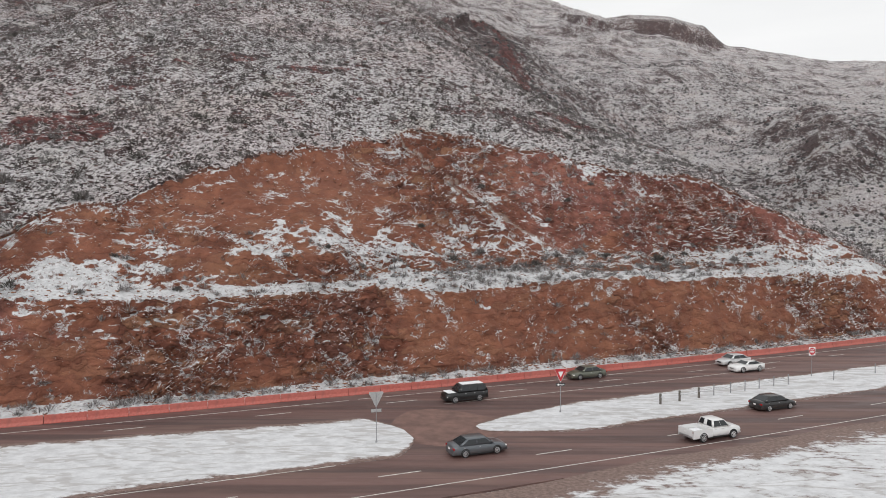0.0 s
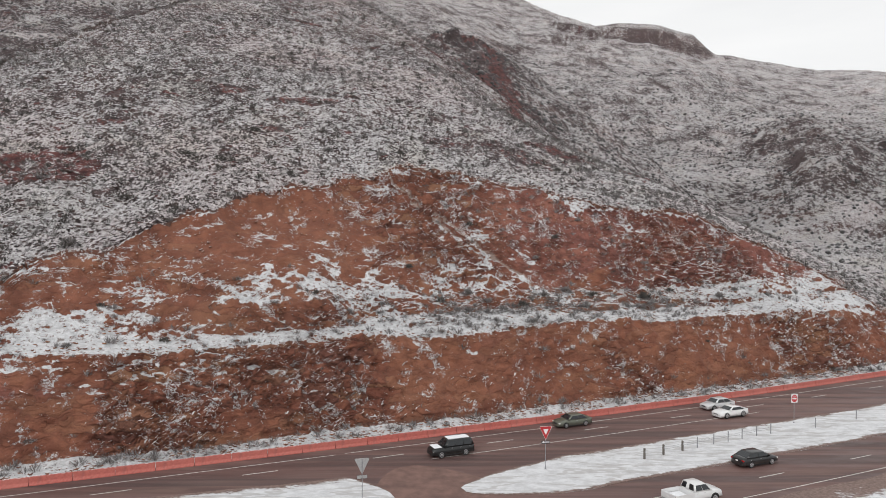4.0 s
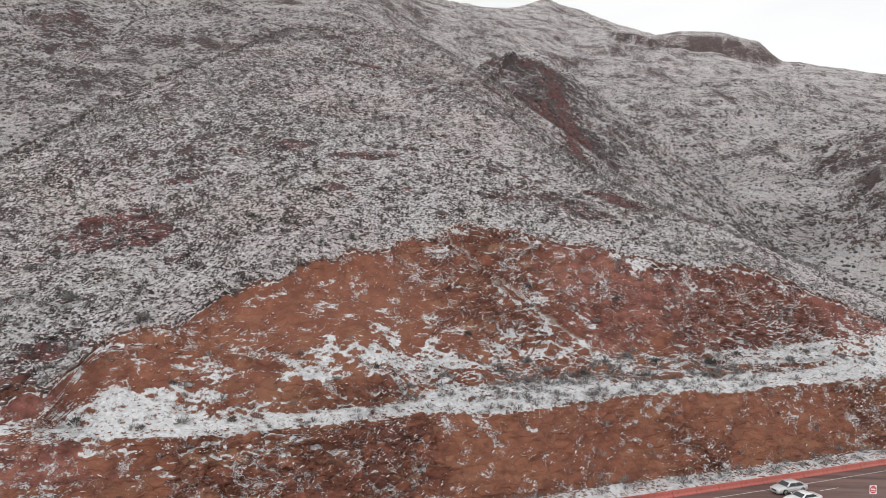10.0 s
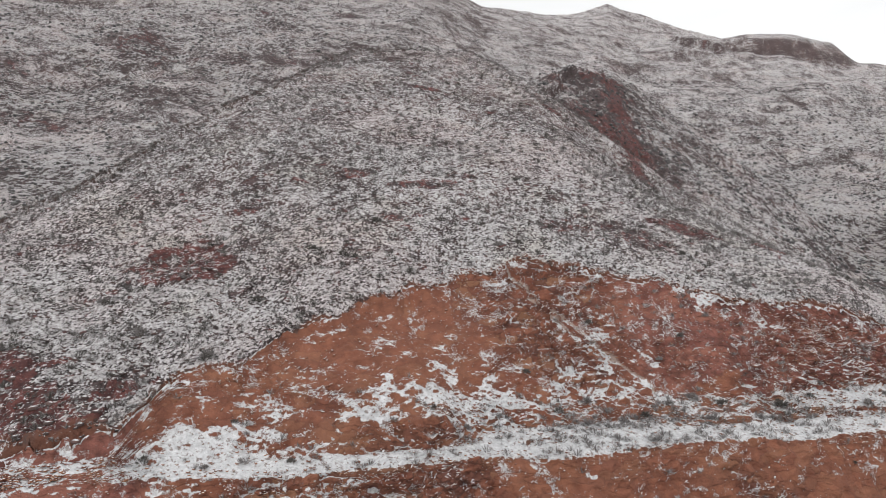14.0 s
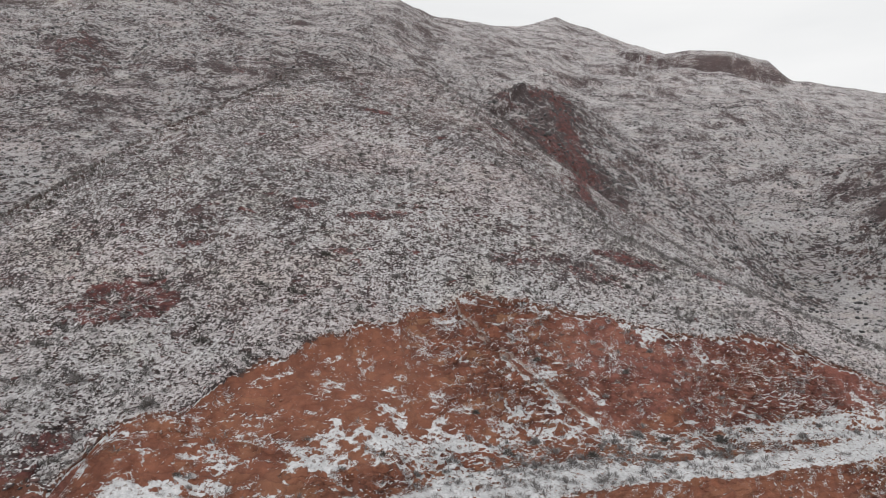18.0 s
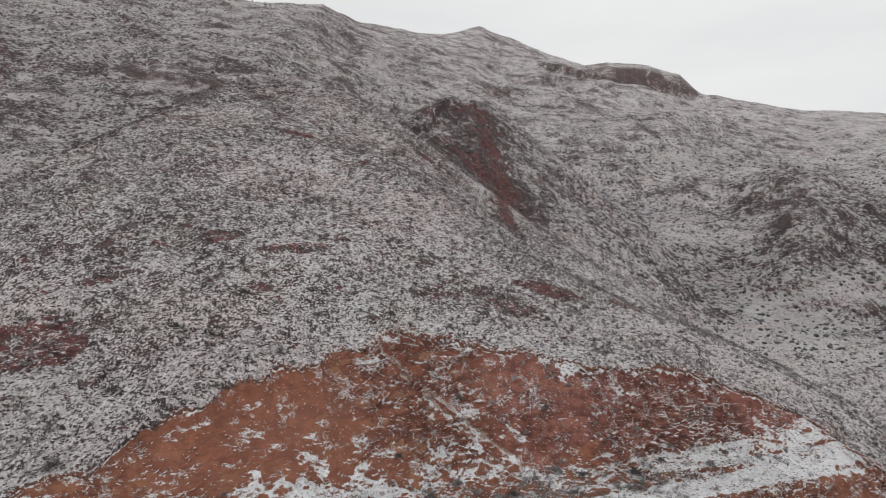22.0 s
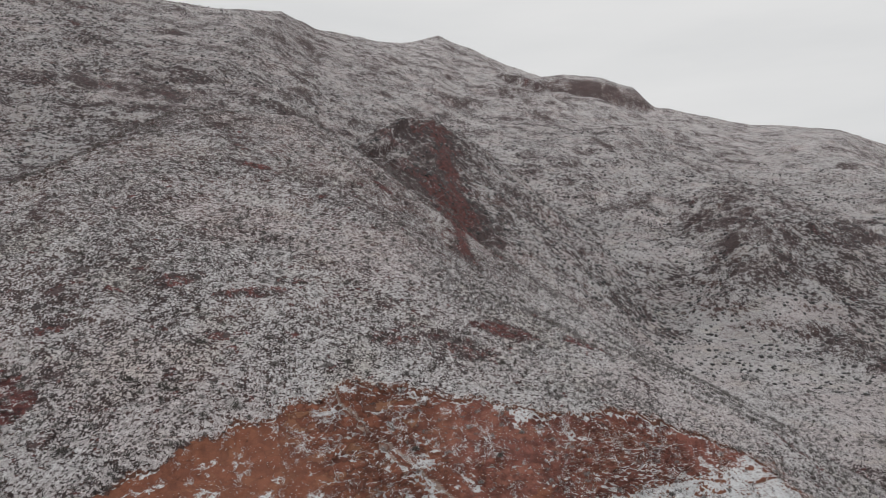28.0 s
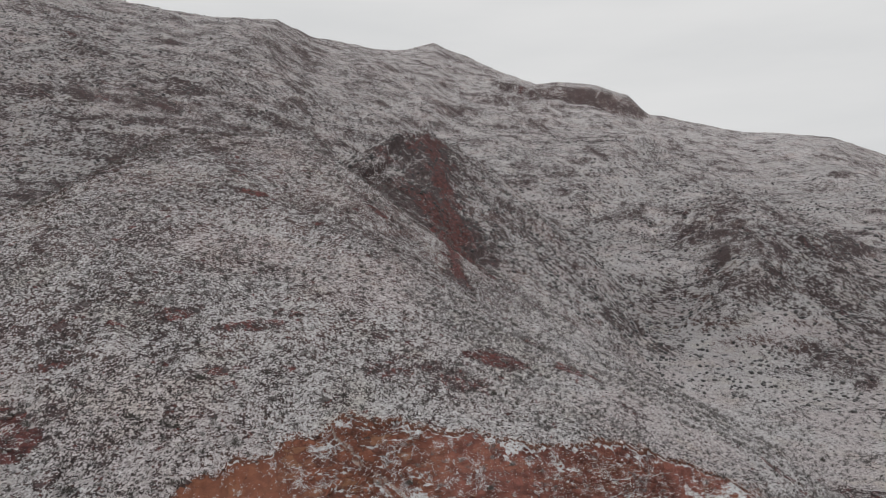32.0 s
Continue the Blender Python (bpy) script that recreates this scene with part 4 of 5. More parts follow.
def rock_flake(tilt):
    """A thin broken slab that leans with the beds of the cut face; x runs along the road."""
    length, thick, deep = rng.uniform(1.0, 1.8), rng.uniform(0.07, 0.16), rng.uniform(0.3, 0.5)
    co = np.array([(sx * length / 2 * rng.uniform(0.6, 1.1), sy * deep / 2 * rng.uniform(0.7, 1.1), sz * thick / 2 * rng.uniform(0.5, 1.2)) for sx in (-1, 1) for sy in (-1, 1) for sz in (-1, 1)])
    c, s = math.cos(tilt), math.sin(tilt)
    co = np.stack([co[:, 0] * c - co[:, 2] * s, co[:, 1], co[:, 0] * s + co[:, 2] * c], -1)
    quads = [(0, 1, 3, 2), (4, 6, 7, 5), (0, 4, 5, 1), (2, 3, 7, 6), (0, 2, 6, 4), (1, 5, 7, 3)]
    return co, np.array([t for a, b, c2, d in quads for t in ((a, b, c2), (a, c2, d))])


def rough_stone():
    bm = bmesh.new()
    bmesh.ops.create_icosphere(bm, subdivisions=1, radius=0.5)
    for v in bm.verts:
        v.co *= rng.uniform(0.65, 1.2)
        v.co.z *= 0.6
    bm.verts.ensure_lookup_table()
    co = np.array([v.co[:] for v in bm.verts])
    tri = np.array([[v.index for v in f.verts] for f in bm.faces])
    bm.free()
    return co, tri


def scatter(name, kinds, spots, sizes, mat, label, cat, stretch=None, turn=None):
    verts, faces, at = [], [], 0
    pick = rng.integers(0, len(kinds), len(spots))
    turn = rng.uniform(0, 2 * math.pi, len(spots)) if turn is None else turn
    for k, (co, tri) in enumerate(kinds):
        sel = np.nonzero(pick == k)[0]
        if not len(sel):
            continue
        c, s = np.cos(turn[sel])[:, None], np.sin(turn[sel])[:, None]
        sz = sizes[sel][:, None]
        x = (co[:, 0] * c - co[:, 1] * s) * sz + spots[sel, 0][:, None]
        y = (co[:, 0] * s + co[:, 1] * c) * sz + spots[sel, 1][:, None]
        z = co[:, 2][None] * sz * (1 if stretch is None else stretch) + spots[sel, 2][:, None]
        verts.append(np.stack([x, y, z], -1).reshape(-1, 3))
        faces.append((tri[None] + (np.arange(len(sel)) * len(co))[:, None, None]).reshape(-1, 3) + at)
        at += len(sel) * len(co)
    co, tri = np.concatenate(verts), np.concatenate(faces)
    me = bpy.data.meshes.new(name)
    me.vertices.add(len(co))
    me.vertices.foreach_set("co", co.ravel())
    me.loops.add(tri.size)
    me.loops.foreach_set("vertex_index", tri.ravel().astype(np.int32))
    me.polygons.add(len(tri))
    me.polygons.foreach_set("loop_start", np.arange(0, tri.size, 3, dtype=np.int32))
    me.update(calc_edges=True)
    me.materials.append(mat)
    return tagged(new(name, me), label, cat, kind="stuff")


def hillside_spots(n, r0, r1, power=0.6):
    """Random places on the uncut slopes, thinning with distance."""
    az = np.radians(rng.uniform(-44, 41, n))
    r = r0 + (r1 - r0) * rng.uniform(0, 1, n) ** (1 / power)
    x, y = r * np.sin(az), r * np.cos(az)
    z, bare, dug = ground_height(x, y)
    keep = (dug < 0.1) & (to_road(x, y)[1] > 82) & (z > -20)
    return np.stack([x, y, z], -1)[keep], bare[keep]


CLUMPS = [twig_clump(24, 0.62, 0.6, 0.06) for _ in range(8)]
FUZZ = [twig_clump(34, 0.75, 0.62, 0.036) for _ in range(8)]
STONES = [rough_stone() for _ in range(8)]
sp, _ = hillside_spots(19000, 84, 340, 0.9)
sp = sp[fbm(sp[:, 0], sp[:, 1], 16, 3, 101) + rng.uniform(-0.5, 0.5, len(sp)) > 0.12]
sz = rng.uniform(0.45, 1.0, len(sp)) ** 1.5 * 1.9 * (0.8 + 0.5 * np.clip((np.hypot(sp[:, 0], sp[:, 1]) - 90) / 200, 0, 1))
scatter("hillside_scrub", FUZZ, sp, sz, SCRUB, "leafless grey desert scrub dusted with snow", "scrub")
sp, _ = hillside_spots(8500, 84, 360, 1.1)
scatter("green_scrub", FUZZ, sp, 0.6 + 1.6 * rng.uniform(0, 1, len(sp)) ** 1.8, GREEN_SCRUB, "dusty olive desert bushes dusted with snow", "scrub")
sp, bare = hillside_spots(15000, 82, 320, 0.75)
scatter("hillside_stones", STONES, sp, (0.22 + 0.75 * rng.uniform(0, 1, len(sp)) ** 1.7) * (1 + 0.5 * bare), STONE, "dark reddish stones capped with snow", "stones", 0.8)
sp, _ = hillside_spots(24000, 84, 330, 0.85)
scatter("hillside_tufts", STONES, sp, 0.22 + 0.5 * rng.uniform(0, 1, len(sp)) ** 1.6, TUFT, "small dark tufts and clods half covered with snow", "tufts", 1.0)


far_spots = []
for lo, hi, n in ((320, 700, 8500), (700, 1500, 7500)):
    sp, _ = hillside_spots(n, lo, hi, 1.0)
    far_spots.append(np.concatenate([sp, np.full((len(sp), 1), lo / 320)], 1))
far_spots = np.concatenate(far_spots)
scatter("distant_scrub", STONES, far_spots[:, :3], (0.9 + 2.0 * rng.uniform(0, 1, len(far_spots)) ** 2) * far_spots[:, 3] ** 0.6, FAR_SCRUB, "dark scrub dotted over the far slopes", "scrub", 1.7)
crest_az = np.radians(rng.uniform(-46, -12, 420))
reach = np.linspace(95, 300, 120)
CX, CY = reach[None] * np.sin(crest_az)[:, None], reach[None] * np.cos(crest_az)[:, None]
CZ = ground_height(CX, CY)[0]
k = np.argmax((CZ - 36) / reach, axis=1)
row = np.arange(len(k))
off = rng.normal(-3, 8.0, len(k))
cx, cy = (reach[k] + off) * np.sin(crest_az), (reach[k] + off) * np.cos(crest_az)
BROWN_SCRUB = scrub_material("brown_crest_scrub", (0.07, 0.045, 0.04), (0.16, 0.11, 0.095), 0.08)
scatter("crest_scrub", CLUMPS, np.stack([cx, cy, ground_height(cx, cy)[0]], -1), rng.uniform(0.6, 1.7, len(k)), BROWN_SCRUB, "brown leafless scrub along the hill's shoulder", "scrub")


def cut_spots(n, lo, hi, u0=-70, u1=150):
    """Random places on the benches and ledges of the excavation."""
    u = rng.uniform(u0, u1, n)
    p = profile(u)
    q = rng.uniform(lo, hi, n)
    k = np.clip(q.astype(int), 0, 6)
    v = np.choose(k, [a[0] for a in p[:7]]) + (np.choose(k, [a[0] for a in p[1:8]]) - np.choose(k, [a[0] for a in p[:7]])) * (q - k)
    z = np.choose(k, [a[1] for a in p[:7]]) + (np.choose(k, [a[1] for a in p[1:8]]) - np.choose(k, [a[1] for a in p[:7]])) * (q - k)
    x, y = from_road(u, v)
    nat, _ = natural_ground(x, y)
    keep = nat > z - 0.2
    return np.stack([x, y, z], -1)[keep]


sp = np.concatenate([cut_spots(2600, 0.1, 1.02), cut_spots(1300, 1.8, 2.5), cut_spots(1500, 2.7, 4.3), cut_spots(2400, 4.3, 5.9), cut_spots(900, 5.0, 6.0, 45, 120)])
scatter("rubble", STONES, sp, rng.uniform(0.15, 0.6, len(sp)), ORANGE_STONE, "orange and brown rubble with snow caps", "rubble", 0.8)
weight = (CUT_FACE["bare"] * (0.06 + CUT_FACE["rough"] ** 2) * (0.15 + ease(-0.2, 0.45, fbm(CUT_FACE["u"], CUT_FACE["z"] * 1.4, 6, 4, 141, 0.6))) * np.where(CUT_FACE["k"] < 1, 0.2, 1.0)).ravel()
at = rng.choice(len(weight), 13000, p=weight / weight.sum())
sp = np.stack([CUT_FACE[c].ravel()[at] for c in "xyz"], -1) + rng.normal(0, 0.03, (13000, 3)) + np.array([-math.sin(TH), math.cos(TH), -0.3]) * 0.1
FLAKES = [rock_flake(a) for a in (0.9, 0.75, 0.6, 0.5, 0.3, -0.2, 0.7, -0.5)]
scatter("rock_flakes", FLAKES, sp, 0.22 + 0.7 * rng.uniform(0, 1, len(sp)) ** 2.5, FLAKE, "loose orange rock flakes edged with snow", "rock flakes", turn=TH + rng.normal(0, 0.45, len(sp)))
sp = np.concatenate([cut_spots(500, 0.3, 0.98), cut_spots(260, 2.0, 5.1, 15, 130), cut_spots(70, 2.0, 5.1, -14, 20), cut_spots(360, 5.0, 6.0, 40, 120), cut_spots(700, 2.0, 4.95, 28, 80), cut_spots(200, 1.0, 2.0)])
scatter("bench_scrub", FUZZ, sp, 0.4 + 1.5 * rng.uniform(0, 1, len(sp)) ** 2, SCRUB, "low leafless scrub on the snowy bench", "scrub")


# ---- single bushes on and above the bench ----
BARK = plain("grey_twigs", (0.11, 0.095, 0.08), 0.9, vary=0.3, scale=9.0)


def bush(kind_seed, size):
    """A rounded bush: a few branching stems and a crown of twigs."""
    g = np.random.default_rng(kind_seed)
    root = new("bush", None)
    bm = bmesh.new()
    for _ in range(6):
        a, ln = g.uniform(0, 2 * math.pi), g.uniform(0.5, 0.8)
        way = Vector((math.cos(a) * g.uniform(0.2, 0.6), math.sin(a) * g.uniform(0.2, 0.6), ln)).normalized()
        bmesh.ops.create_cone(bm, cap_ends=True, segments=5, radius1=0.035, radius2=0.012, depth=ln,
                              matrix=Matrix.Translation(way * ln * 0.45) @ way.to_track_quat("Z", "Y").to_matrix().to_4x4())
    link("stems", bm, BARK, root)
    bm = bmesh.new()
    for _ in range(150):
        d = Vector(g.normal(0, 1, 3)).normalized()
        d.z = abs(d.z) * 0.9
        tip = d * g.uniform(0.55, 1.0) * 0.8 + Vector((0, 0, 0.15))
        base = tip * g.uniform(0.35, 0.65)
        side = d.cross(Vector(g.normal(0, 1, 3))).normalized() * g.uniform(0.025, 0.06)
        m = (base + tip) / 2
        bm.faces.new([bm.verts.new(c) for c in (base, m + side, tip, m - side)])
    link("crown", bm, GREEN_SCRUB if kind_seed % 3 == 0 else SCRUB, root)
    root.scale = (size, size, size)
    return tagged(root, "bare grey desert bush on the snowy slope", "bush", "bushes on the rock cut")


BUSH_SPOTS = [(1, 85.5, 1.0), (33.5, 95, 1.4), (57, 93, 1.5), (66, 92.5, 2.0), (69, 92, 1.8), (76, 92, 1.7), (92, 91.5, 1.4), (62, 94.5, 1.6), (83, 94, 1.2), (104, 92, 1.3), (20, 90, 1.4), (24, 88.5, 1.2),
              (-9, 84.8, 0.9), (-16, 86, 1.3), (14, 88.2, 1.1), (39, 92.5, 1.3), (44, 94, 1.5), (48, 90, 1.3), (52, 91, 1.6), (29, 91.5, 1.5), (73, 97, 1.1), (87, 96.5, 1.2), (59, 99, 1.0), (64, 101, 1.1),
              (70, 103, 1.0), (49, 104, 1.2), (98, 94, 1.2), (112, 93, 1.2), (36, 98, 1.2), (10, 93.5, 1.1), (-6, 91, 1.1), (5, 79.5, 0.7), (22, 79.4, 0.8), (43, 79.6, 0.7), (-12, 79.4, 0.8), (80, 81, 0.8)]
protos = [bush(k, 1.0) for k in range(5)]
for i, (u, v, size) in enumerate(BUSH_SPOTS):
    x, y = from_road(u, v + (float(bend(u)) if v < 82 else 0))
    z = float(min(cut_height(np.array([u]), np.array([v + (float(bend(u)) if v < 82 else 0)]))[0], natural_ground(np.array([x]), np.array([y]))[0][0])) - 0.1
    m = pose(x, y, z, 0, 0, random.uniform(0, 360)) @ Matrix.Diagonal((size, size, size * random.uniform(0.8, 1.1), 1))
    if i < len(protos):
        protos[i].matrix_world = m
    else:
        ob = copy_thing(protos[i % 5], Matrix.Identity(4))
        ob.matrix_world = m
HILL_BUSHES = [(17, 127.6, 1.5), (-20, 106, 2.2), (38, 118.5, 1.6), (42, 119, 1.3), (29, 121, 1.3), (12, 118, 1.2), (52, 115, 1.3), (82, 108, 1.4), (-4, 112, 1.4), (-10, 99, 1.8), (5, 123, 1.3), (60, 130, 1.5), (-28, 118, 1.4), (75, 118, 1.4), (33, 133, 1.3)]
for i, (u, v, size) in enumerate(HILL_BUSHES):
    x, y = from_road(u, v)
    ob = copy_thing(protos[i % 5], Matrix.Identity(4))
    ob.matrix_world = pose(x, y, float(ground_height(np.array([x]), np.array([y]))[0][0]) - 0.1, 0, 0, i * 47) @ Matrix.Diagonal((size, size, size, 1))
    tagged(ob, "dense grey-green bush on the hillside", group="bushes on the hillside")

# ---- signs and posts on the median ----
GALV = plain("galvanised_steel", (0.33, 0.33, 0.34), 0.5, 0.6, vary=0.2)
SIGN_RED = plain("sign_red", (0.42, 0.025, 0.03), 0.45, vary=0.08)
SIGN_WHITE = plain("sign_white", (0.72, 0.72, 0.72), 0.45, vary=0.06)
SIGN_BLACK = plain("sign_black", (0.02, 0.02, 0.022), 0.45)
SIGN_BACK = plain("bare_aluminium", (0.42, 0.42, 0.42), 0.5, 0.4, vary=0.12)
OLD_WOOD = plain("weathered_wood", (0.14, 0.125, 0.11), 0.9, vary=0.3, scale=12.0)


def box(bm, cx, cy, cz, sx, sy, sz, bevel=0.0):
    r = bmesh.ops.create_cube(bm, size=1.0, matrix=Matrix.Translation((cx, cy, cz)) @ Matrix.Diagonal((sx, sy, sz, 1)))
    if bevel:
        edges = list({e for v in r["verts"] for e in v.link_edges})
        bmesh.ops.bevel(bm, geom=edges, offset=bevel, segments=2, affect="EDGES")
    return bm


def part(name, bm, mat, parent, label=""):
    return link(name, bm, mat, parent, label)


def boxed(name, mat, parent, cx, cy, cz, sx, sy, sz, bevel=0.0, label=""):
    return part(name, box(bmesh.new(), cx, cy, cz, sx, sy, sz, bevel), mat, parent, label)


def plate(points, y0, y1):
    """A flat panel with the given outline (x, z), between two depths."""
    bm = bmesh.new()
    a = [bm.verts.new((x, y0, z)) for x, z in points]
    b = [bm.verts.new((x, y1, z)) for x, z in points]
    bm.faces.new(a)
    bm.faces.new(b[::-1])
    n = len(points)
    for k in range(n):
        bm.faces.new((a[k], b[k], b[(k + 1) % n], a[(k + 1) % n]))
    bmesh.ops.recalc_face_normals(bm, faces=bm.faces)
    return bm


def rod(bm, p, q, radius, segs=8):
    p, q = Vector(p), Vector(q)
    way = q - p
    bmesh.ops.create_cone(bm, cap_ends=True, segments=segs, radius1=radius, radius2=radius, depth=way.length,
                          matrix=Matrix.Translation((p + q) / 2) @ way.to_track_quat("Z", "Y").to_matrix().to_4x4())
    return bm


def rounded_triangle(w, h, top, shrink=0.0):
    """A triangle that points down, corners cut."""
    c = 0.06
    k = 1 - shrink
    pts = [(-0.5, 0), (0.5, 0), (0, -1)]
    cx, cz = 0.0, -0.36
    out = []
    for i, (x, z) in enumerate(pts):
        for j in ((i - 1) % 3, (i + 1) % 3):
            ax, az = pts[j]
            px, pz = x + (ax - x) * c, z + (az - z) * c
            out.append(((cx + (px - cx) * k) * w, top + (cz + (pz - cz) * k) * h))
    return out


def yield_sign(label):
    sign = new("yield_sign", None)
    part("post", rod(rod(bmesh.new(), (0, 0.04, 0), (0, 0.04, 4.35), 0.035), (0, 0.04, 0), (0, 0.04, 0.12), 0.09), GALV, sign)
    part("panel", plate(rounded_triangle(1.36, 1.42, 4.4), -0.01, 0.0), SIGN_WHITE, sign)
    part("back", plate(rounded_triangle(1.34, 1.40, 4.395), 0.001, 0.006), SIGN_BACK, sign, "bare aluminium back of the triangular panel")
    part("red_border", plate(rounded_triangle(1.36, 1.42, 4.4, 0.05), -0.016, -0.011), SIGN_RED, sign)
    part("centre", plate(rounded_triangle(1.36, 1.42, 4.4, 0.58), -0.022, -0.017), SIGN_WHITE, sign)
    arrow_plate = part("arrow_plate", plate([(-0.46, 2.62), (0.46, 2.62), (0.46, 2.92), (-0.46, 2.92)], -0.012, -0.002), SIGN_BLACK, sign, "black plate with a white one-way arrow")
    part("plate_back", plate([(-0.45, 2.63), (0.45, 2.63), (0.45, 2.91), (-0.45, 2.91)], -0.001, 0.004), SIGN_BACK, sign)
    part("arrow", plate([(-0.4, 2.77), (-0.22, 2.89), (-0.22, 2.83), (0.38, 2.83), (0.38, 2.71), (-0.22, 2.71), (-0.22, 2.65)], -0.018, -0.013), SIGN_WHITE, arrow_plate)
    for k in range(5):
        bx = -0.14 + 0.11 * k
        part("letter_bar", plate([(bx, 2.745), (bx + 0.07, 2.745), (bx + 0.07, 2.795), (bx, 2.795)], -0.022, -0.019), SIGN_BLACK, arrow_plate)
    return tagged(sign, label, "road sign", "median signs")


def on_road(ob, u, v, turn=0.0, z=0.05):
    x, y = from_road(u, v + float(bend(u)))
    ob.matrix_world = pose(x, y, z, 0, 0, 22 + turn)
    return ob


on_road(yield_sign("red and white yield sign with a one-way arrow plate"), 36.6, 58.9, -14)
on_road(yield_sign("yield sign seen from its bare metal back"), 16.6, 56.5, 172)

dne = new("no_entry_sign", None)
part("post", rod(rod(bmesh.new(), (0, 0.03, 0), (0, 0.03, 3.6), 0.03), (0, 0.03, 0), (0, 0.03, 0.1), 0.07), GALV, dne)
part("panel", plate([(-0.43, 2.62), (0.43, 2.62), (0.46, 2.68), (0.46, 3.62), (0.43, 3.68), (-0.43, 3.68), (-0.46, 3.62), (-0.46, 2.68)], -0.01, 0.0), SIGN_WHITE, dne)
part("red_disc", plate([(0.42 * math.cos(a * math.pi / 16), 3.15 + 0.46 * math.sin(a * math.pi / 16)) for a in range(32)], -0.016, -0.011), SIGN_RED, dne)
part("white_bar", plate([(-0.3, 3.09), (0.3, 3.09), (0.3, 3.21), (-0.3, 3.21)], -0.022, -0.017), SIGN_WHITE, dne)
for k in range(4):
    part("letter_bar", plate([(-0.24 + 0.13 * k, 3.3), (-0.15 + 0.13 * k, 3.3), (-0.15 + 0.13 * k, 3.38), (-0.24 + 0.13 * k, 3.38)], -0.022, -0.017), SIGN_WHITE, dne)
    part("letter_bar", plate([(-0.24 + 0.13 * k, 2.92), (-0.15 + 0.13 * k, 2.92), (-0.15 + 0.13 * k, 3.0), (-0.24 + 0.13 * k, 3.0)], -0.022, -0.017), SIGN_WHITE, dne)
on_road(tagged(dne, "square white sign with a red no-entry disc", "road sign", "median signs"), 74.6, 60.6, -12)

POSTS = [(48.0, 57.6), (50.8, 57.9), (53.7, 58.2), (56.0, 58.4), (58.6, 58.6), (60.9, 58.75), (63.2, 58.9), (65.7, 59.1), (68.1, 59.2), (75.3, 58.9), (83.6, 59.6)]
for i, (u, v) in enumerate(POSTS):
    post = new("wooden_post" if i < 3 else "cable_post", None)
    if i < 3:
        boxed("shaft", OLD_WOOD, post, 0, 0, 0.55, 0.19, 0.19, 1.25, 0.02)
        boxed("bracket", GALV, post, 0, -0.11, 0.85, 0.1, 0.03, 0.25, 0.005)
        tagged(post, "short weathered wooden guard post standing in snow", "post", "median posts")
    else:
        boxed("shaft", GALV, post, 0, 0, 0.6, 0.1, 0.07, 1.3, 0.008)
        boxed("cap", GALV, post, 0, 0, 1.26, 0.12, 0.09, 0.04, 0.008)
        boxed("cable_clip", GALV, post, 0, -0.05, 0.9, 0.05, 0.04, 0.12)
        tagged(post, "thin grey steel cable-fence post standing in snow", "post", "median posts")
    on_road(post, u, v - float(bend(u)), 0, 0.0)
cable = bmesh.new()
for zc in (0.95, 0.75):
    for (u0, v0), (u1, v1) in zip(POSTS[1:8], POSTS[2:9]):
        (x0, y0), (x1, y1) = from_road(u0, v0 - 0.1), from_road(u1, v1 - 0.1)
        last = Vector((x0, y0, zc))
        for q in (0.33, 0.67, 1.0):
            here = Vector((x0 + (x1 - x0) * q, y0 + (y1 - y0) * q, zc - 0.1 * 4 * q * (1 - q)))
            rod(cable, last, here, 0.014, 5)
            last = here
tagged(link("guard_cable", cable, GALV), "sagging steel guard cable strung between posts", "cable")


# ---- vehicles ----
def paint(name, colour, rough=0.3, metal=0.3):
    m, nt, bsdf = material(name, rough, metal)
    at = place(nt)
    dirt = noisy(nt, place(nt, (1, 1, 1.5)), 2.0, 6.0, 0.7)
    sep = nt.nodes.new("ShaderNodeSeparateXYZ")
    nt.links.new(at, sep.inputs[0])
    low = calc(nt, "SUBTRACT", 1.0, step(nt, sep.outputs["Z"], 0.25, 0.75))
    grime = times(nt, low, step(nt, dirt, 0.35, 0.65))
    put_in(nt, bsdf.inputs["Base Color"], mixed(nt, times(nt, grime, 0.55), colour, (0.12, 0.095, 0.085)))
    put_in(nt, bsdf.inputs["Roughness"], add(nt, rough, times(nt, grime, 0.4)))
    bsdf.inputs["Coat Weight"].default_value = 0.4
    return m


GLASS = plain("tinted_window_glass", (0.02, 0.023, 0.026), 0.06, vary=0.1)
TYRE = plain("tyre_rubber", (0.018, 0.018, 0.019), 0.85, vary=0.2)
ALLOY = plain("alloy_wheel", (0.5, 0.5, 0.51), 0.35, 0.8)
TRIM = plain("black_trim", (0.02, 0.02, 0.02), 0.6)
LAMP = plain("headlamp_glass", (0.75, 0.75, 0.72), 0.15)
TAIL = plain("tail_lamp_red", (0.35, 0.012, 0.015), 0.25)
CAR_SNOW = plain("snow_on_car", (0.8, 0.81, 0.83), 0.8, vary=0.05)


